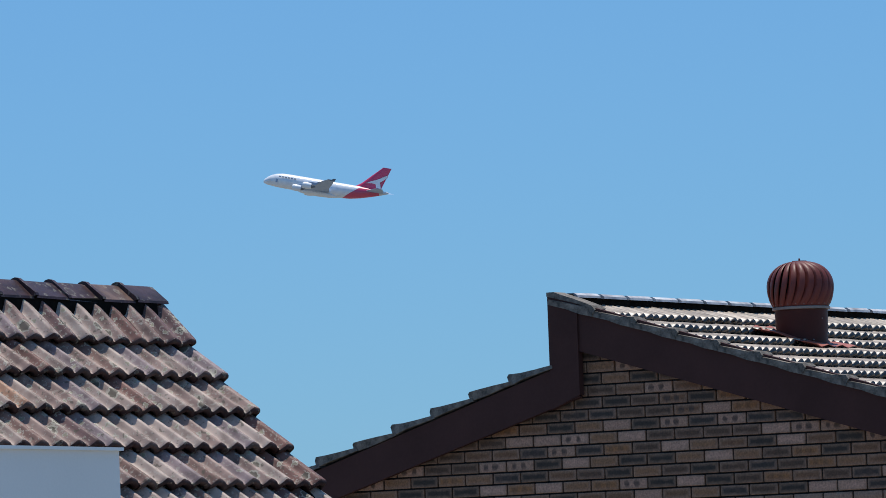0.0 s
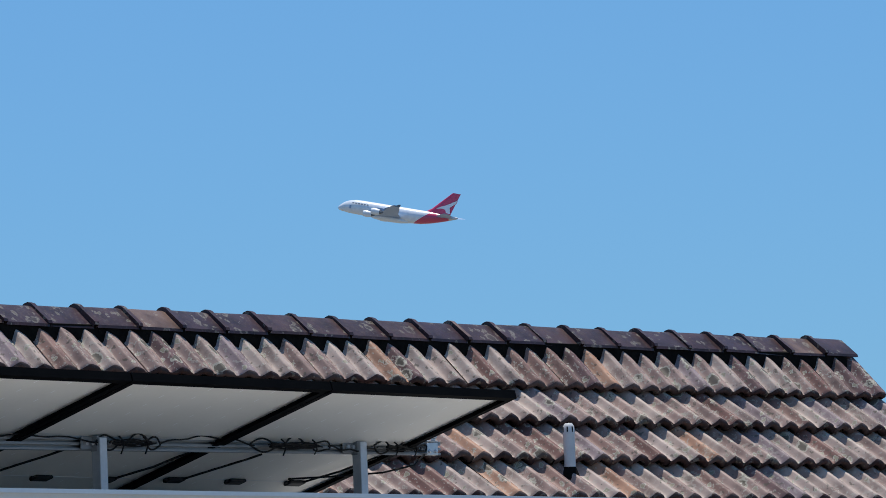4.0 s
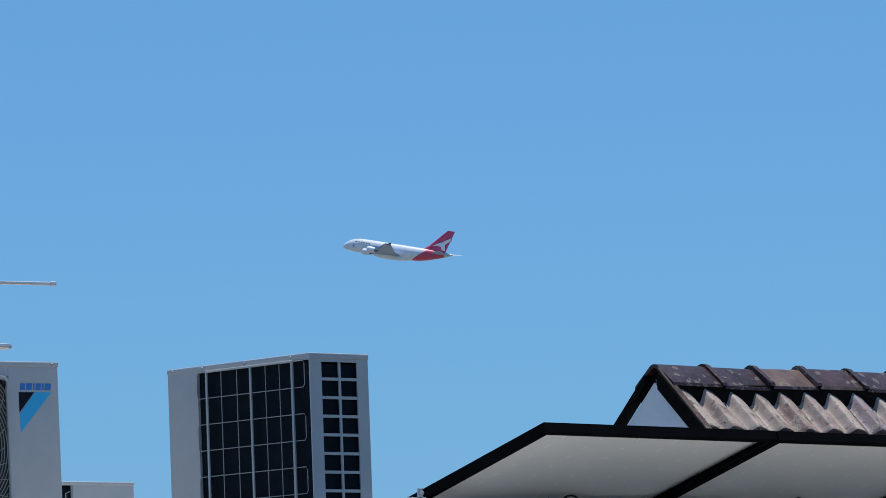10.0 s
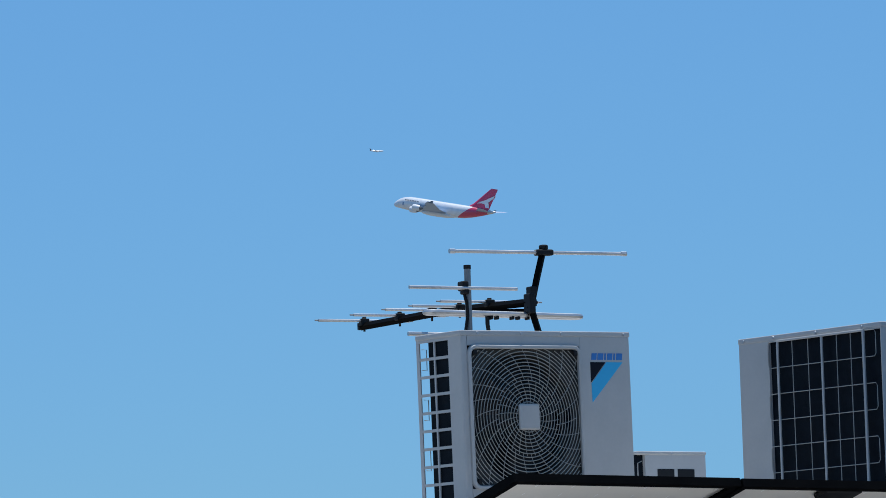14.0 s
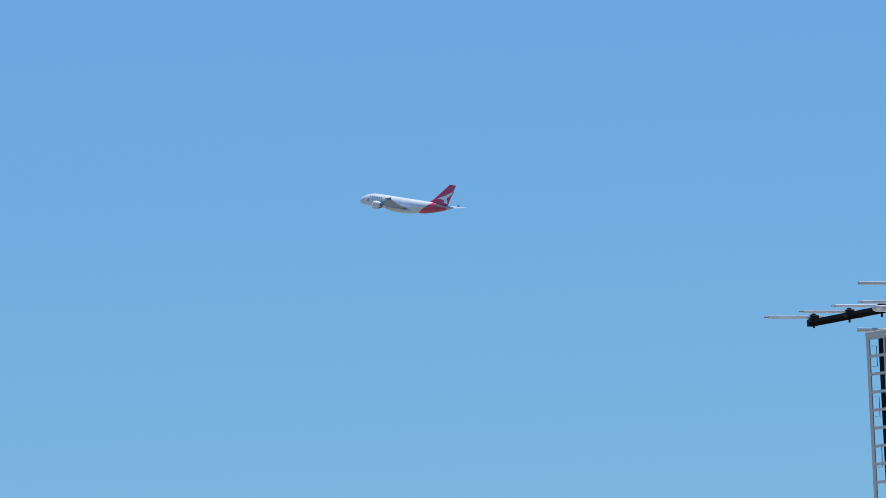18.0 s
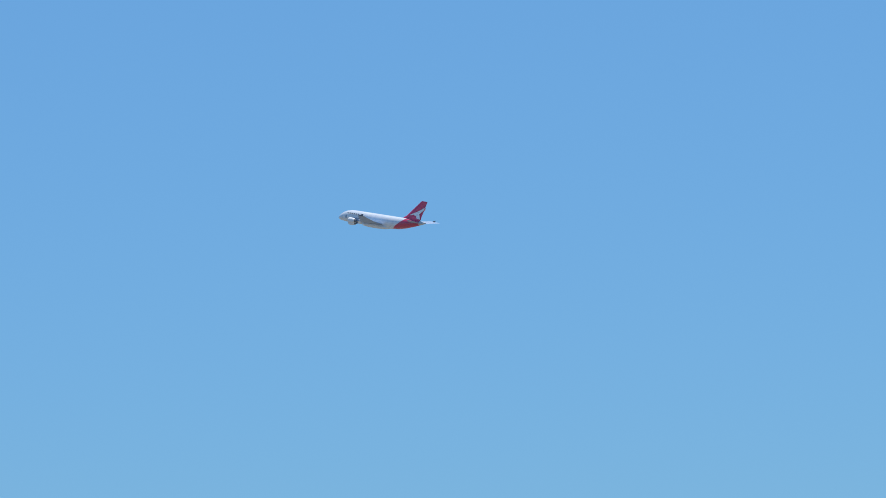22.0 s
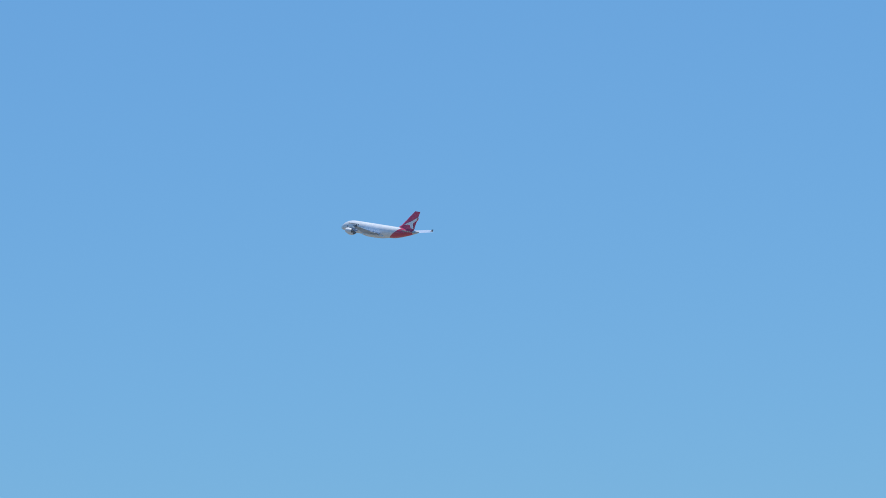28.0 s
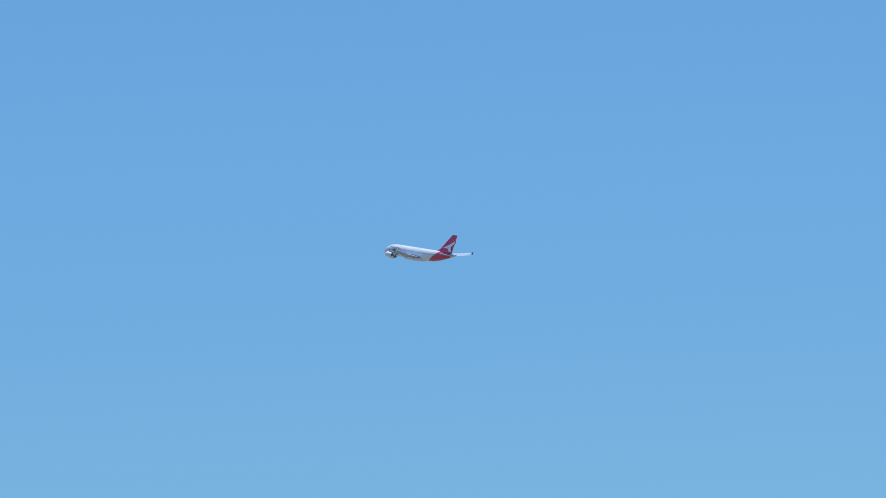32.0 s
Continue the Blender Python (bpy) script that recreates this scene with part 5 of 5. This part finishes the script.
# ---- airliner ----
def skin(name, stations, material, parent, label="", n=28, smooth=True):
    """A closed body through elliptical rings: (x, half width, half height, y, z)."""
    bm = bmesh.new()
    rings = []
    for x, w, h, y, z in stations:
        rings.append([bm.verts.new((x, y + w * math.cos(2 * math.pi * k / n), z + h * math.sin(2 * math.pi * k / n))) for k in range(n)])
    for a, b in zip(rings, rings[1:]):
        for k in range(n):
            bm.faces.new((a[k], a[(k + 1) % n], b[(k + 1) % n], b[k]))
    bm.faces.new(rings[0])
    bm.faces.new(rings[-1][::-1])
    return part(name, bm, material, parent, label, smooth)


def blade(sections, upright=False):
    """A wing or fin through sections (span, leading x, trailing x, lift, thickness)."""
    foil = ((0.0, 0.0), (0.04, 0.55), (0.16, 0.95), (0.35, 1.0), (0.7, 0.55), (1.0, 0.04), (0.7, -0.35), (0.35, -0.7), (0.16, -0.75), (0.04, -0.5))
    if upright:
        foil = tuple((c, t if i < 6 else -foil_t) for i, ((c, t), foil_t) in enumerate(zip(foil, (0, 0, 0, 0, 0, 0, 0.55, 1.0, 0.95, 0.55))))
    bm = bmesh.new()
    rings = []
    for s, lead, trail, z, thick in sections:
        ring = []
        for c, t in foil:
            x, h = lead + (trail - lead) * c, t * thick / 2
            ring.append(bm.verts.new((x, h, s) if upright else (x, s, z + h)))
        rings.append(ring)
    for a, b in zip(rings, rings[1:]):
        for k in range(len(foil)):
            j = (k + 1) % len(foil)
            bm.faces.new((a[k], a[j], b[j], b[k]))
    bm.faces.new(rings[0])
    bm.faces.new(rings[-1][::-1])
    return bm


def airliner():
    a = thing("airliner", Matrix(), "four-engined double-deck airliner, white with a red tail, climbing away", "airplane")
    nose = 36.4
    body = [(0.0, 0.20, 0.20, -2.0), (0.25, 0.80, 0.80, -1.95), (1.0, 1.45, 1.50, -1.70), (2.6, 2.15, 2.40, -1.20), (4.4, 2.65, 3.05, -0.68), (7.0, 3.15, 3.70, -0.30), (10.5, 3.48, 4.10, -0.06), (14.5, 3.57, 4.20, 0.0),
            (30.0, 3.57, 4.20, 0.0), (45.0, 3.57, 4.20, 0.0), (51.0, 3.40, 3.98, 0.20), (57.0, 2.85, 3.30, 0.80), (63.0, 2.05, 2.35, 1.55), (68.0, 1.25, 1.40, 2.20), (71.5, 0.60, 0.65, 2.70), (72.4, 0.30, 0.32, 2.82)]
    skin("fuselage", [(nose - s, w, h, 0.0, z) for s, w, h, z in body], M["livery"], a, "white double-deck fuselage, red towards the tail", 36)
    skin("belly_fairing", [(nose - s, w, h, 0.0, z) for s, w, h, z in ((19.5, 0.3, 0.3, -3.6), (22.0, 2.4, 1.1, -3.8), (26.0, 3.75, 1.9, -3.5), (33.0, 3.95, 2.05, -3.4), (39.0, 3.5, 1.7, -3.5), (44.0, 1.8, 0.8, -3.6), (46.0, 0.3, 0.2, -3.7))], M["nacelle"], a, "white belly fairing", 24)
    part("cockpit_window", prism([(-1.25, 0.55), (1.25, 0.55), (1.5, 0.05), (-1.5, 0.05)], (nose - 4.1, nose - 3.3)), M["title"], a, "dark cockpit windows")
    for side in (1, -1):
        wing = [(3.0, nose - 20.5, nose - 39.5, -2.3, 2.3), (14.2, nose - 29.0, nose - 41.5, -0.9, 1.45), (26.0, nose - 37.0, nose - 45.8, 0.9, 0.85), (38.0, nose - 45.9, nose - 49.9, 2.95, 0.4)]
        w = part("wing", blade([(side * s, l, t, z, k) for s, l, t, z, k in wing]), M["wing"], a, "light grey swept wing", True)
        part("tip_fence", prism([(nose - 46.6, 2.4), (nose - 49.8, 2.2), (nose - 50.4, 3.9), (nose - 49.2, 3.8)], (side * 38.0 - 0.08, side * 38.0 + 0.08), 1), M["dark_metal"], w, "dark wing-tip fence")
        for y, s, z in ((14.9, 21.0, -3.3), (25.7, 29.3, -1.7)):
            e = skin("engine", [(nose - s - x, r, r, side * y, z - drop) for x, r, drop in ((0.0, 1.62, 0), (0.35, 1.78, 0), (1.6, 1.90, 0), (3.6, 1.80, 0), (5.0, 1.45, 0))], M["nacelle"], a, "white engine nacelle", 24)
            skin("intake", [(nose - s + 0.02, 1.50, 1.50, side * y, z), (nose - s - 0.3, 1.4, 1.4, side * y, z)], M["dark_metal"], e, "dark engine intake", 24)
            skin("exhaust", [(nose - s - 4.9, 1.25, 1.25, side * y, z), (nose - s - 6.2, 0.75, 0.75, side * y, z), (nose - s - 7.2, 0.25, 0.25, side * y, z)], M["dark_metal"], e, "dark exhaust cone", 20)
            part("pylon", prism([(nose - s - 1.2, z + 1.6), (nose - s - 3.2, z + 2.35), (nose - s - 9.0, z + 2.3), (nose - s - 7.0, z + 1.0), (nose - s - 4.4, z + 1.2)], (side * y - 0.22, side * y + 0.22), 1), M["wing"], e, "grey pylon")
        part("tailplane", blade([(side * s, l, t, z, k) for s, l, t, z, k in ((0.9, nose - 59.0, nose - 69.5, 2.0, 1.0), (15.2, nose - 68.2, nose - 72.2, 3.6, 0.35))]), M["wing"], a, "light grey tailplane", True)
        for k in range(6):
            x = nose - 9.2 - 1.75 * k
            part("title_bar", B(((x - 1.15, side * 3.42 - 0.12, 1.62), (x, side * 3.42 + 0.12, 2.28))), M["title"], a, "dark lettering bar", m=pose(0, 0, 0))
        part("door", B(((nose - 8.8, side * 3.33 - 0.05, -1.5), (nose - 7.8, side * 3.33 + 0.05, 0.4))), M["wing"], a)
    fin = part("fin", blade([(3.2, nose - 51.5, nose - 67.5, 0, 1.5), (6.0, nose - 56.0, nose - 68.2, 0, 1.2), (16.7, nose - 66.8, nose - 71.6, 0, 0.6)], True), M["red"], a, "red swept tail fin", True)
    for side in (1, -1):
        y = side * 0.62
        part("tail_mark", prism([(nose - 58.6, 6.4), (nose - 61.5, 8.0), (nose - 64.5, 9.2), (nose - 70.3, 12.6), (nose - 69.9, 10.8), (nose - 66.6, 8.0), (nose - 67.6, 4.6), (nose - 65.0, 4.7), (nose - 64.2, 6.6), (nose - 62.0, 6.9)], (y - 0.05, y + 0.05), 1), M["plain_white"], fin, "plain white slanted shape")
    return a


plane = airliner()


def small_airplane():
    a = thing("airplane", Matrix(), "tiny white airplane far off in the sky", "airplane")
    skin("fuselage", [(x, r, r, 0, z) for x, r, z in ((5.6, 0.1, -0.1), (5.0, 0.42, 0), (3.6, 0.58, 0), (-2.4, 0.58, 0.02), (-4.6, 0.3, 0.22), (-5.6, 0.1, 0.35))], M["nacelle"], a, "white fuselage", 14)
    for side in (1, -1):
        part("wing", blade([(side * 0.4, 1.1, -0.9, -0.25, 0.24), (side * 5.2, -1.7, -2.3, 0.15, 0.08)]), M["wing"], a)
        part("tailplane", blade([(side * 0.1, -4.3, -5.4, 0.3, 0.12), (side * 1.9, -5.3, -5.8, 0.4, 0.05)]), M["wing"], a)
        skin("engine", [(1.6, 0.26, 0.26, side * 1.9, -0.5), (0.4, 0.30, 0.30, side * 1.9, -0.5), (-0.2, 0.2, 0.2, side * 1.9, -0.5)], M["nacelle"], a, "", 12)
    part("fin", blade([(0.4, -3.7, -5.4, 0, 0.14), (2.1, -5.2, -5.9, 0, 0.06)], True), M["dark_metal"], a, "dark tail fin")
    return a


far_plane = small_airplane()


def motions():
    """The airliner climbs away to the left; the distant airplane crosses the other way."""
    heading = 173.94
    nose_up = 12.3

    def k(t):
        return 0.990 - 0.0001 * t * t

    track = (
        (0, -69.35, 3332.32, 262.25),
        (2, -247.28, 3350.91, 279.13),
        (4, -424.44, 3369.43, 296.00),
        (6, -600.91, 3388.00, 312.91),
        (8, -776.84, 3406.69, 329.85),
        (10, -952.47, 3425.50, 346.75),
        (12, -1128.14, 3444.40, 363.46),
        (14, -1304.26, 3463.25, 379.74),
        (16, -1481.35, 3481.81, 395.27),
        (18, -1660.05, 3499.68, 409.60),
        (20, -1836.48, 3518.24, 426.44),
        (22, -2011.69, 3537.33, 444.52),
        (24, -2187.82, 3556.12, 461.44),
        (26, -2364.25, 3574.78, 477.96),
        (28, -2540.68, 3593.44, 494.48),
        (30, -2717.11, 3612.09, 511.00),
        (32, -2893.55, 3630.75, 527.53),
    )
    walk(plane, [(t, pose(x * k(t), y * k(t), EYE + (z - EYE) * k(t)) @ pose(0, 0, 0, 0, 0, heading - 6.0 + 5.0 * t / 32) @ pose(0, 0, 0, 0, -nose_up) @ pose(0, 0, 0, 1.5 - 2.5 * t / 32) @ pose(-5.6, 0, -6.6)) for t, x, y, z in track])
    rows = []
    for k in range(9):
        t = 4.0 * k
        az, el, d = radians(-21.892 + 0.665 * (t - 13.0)), radians(6.296 - 0.0125 * (t - 13)), 4800.0
        rows.append((t, pose(d * math.cos(el) * math.sin(az), d * math.cos(el) * math.cos(az), EYE + d * math.sin(el), 0, 0, -math.degrees(az) + 8.0) @ pose(0, 0, 0, 0, 0.5)))
    walk(far_plane, rows)


motions()
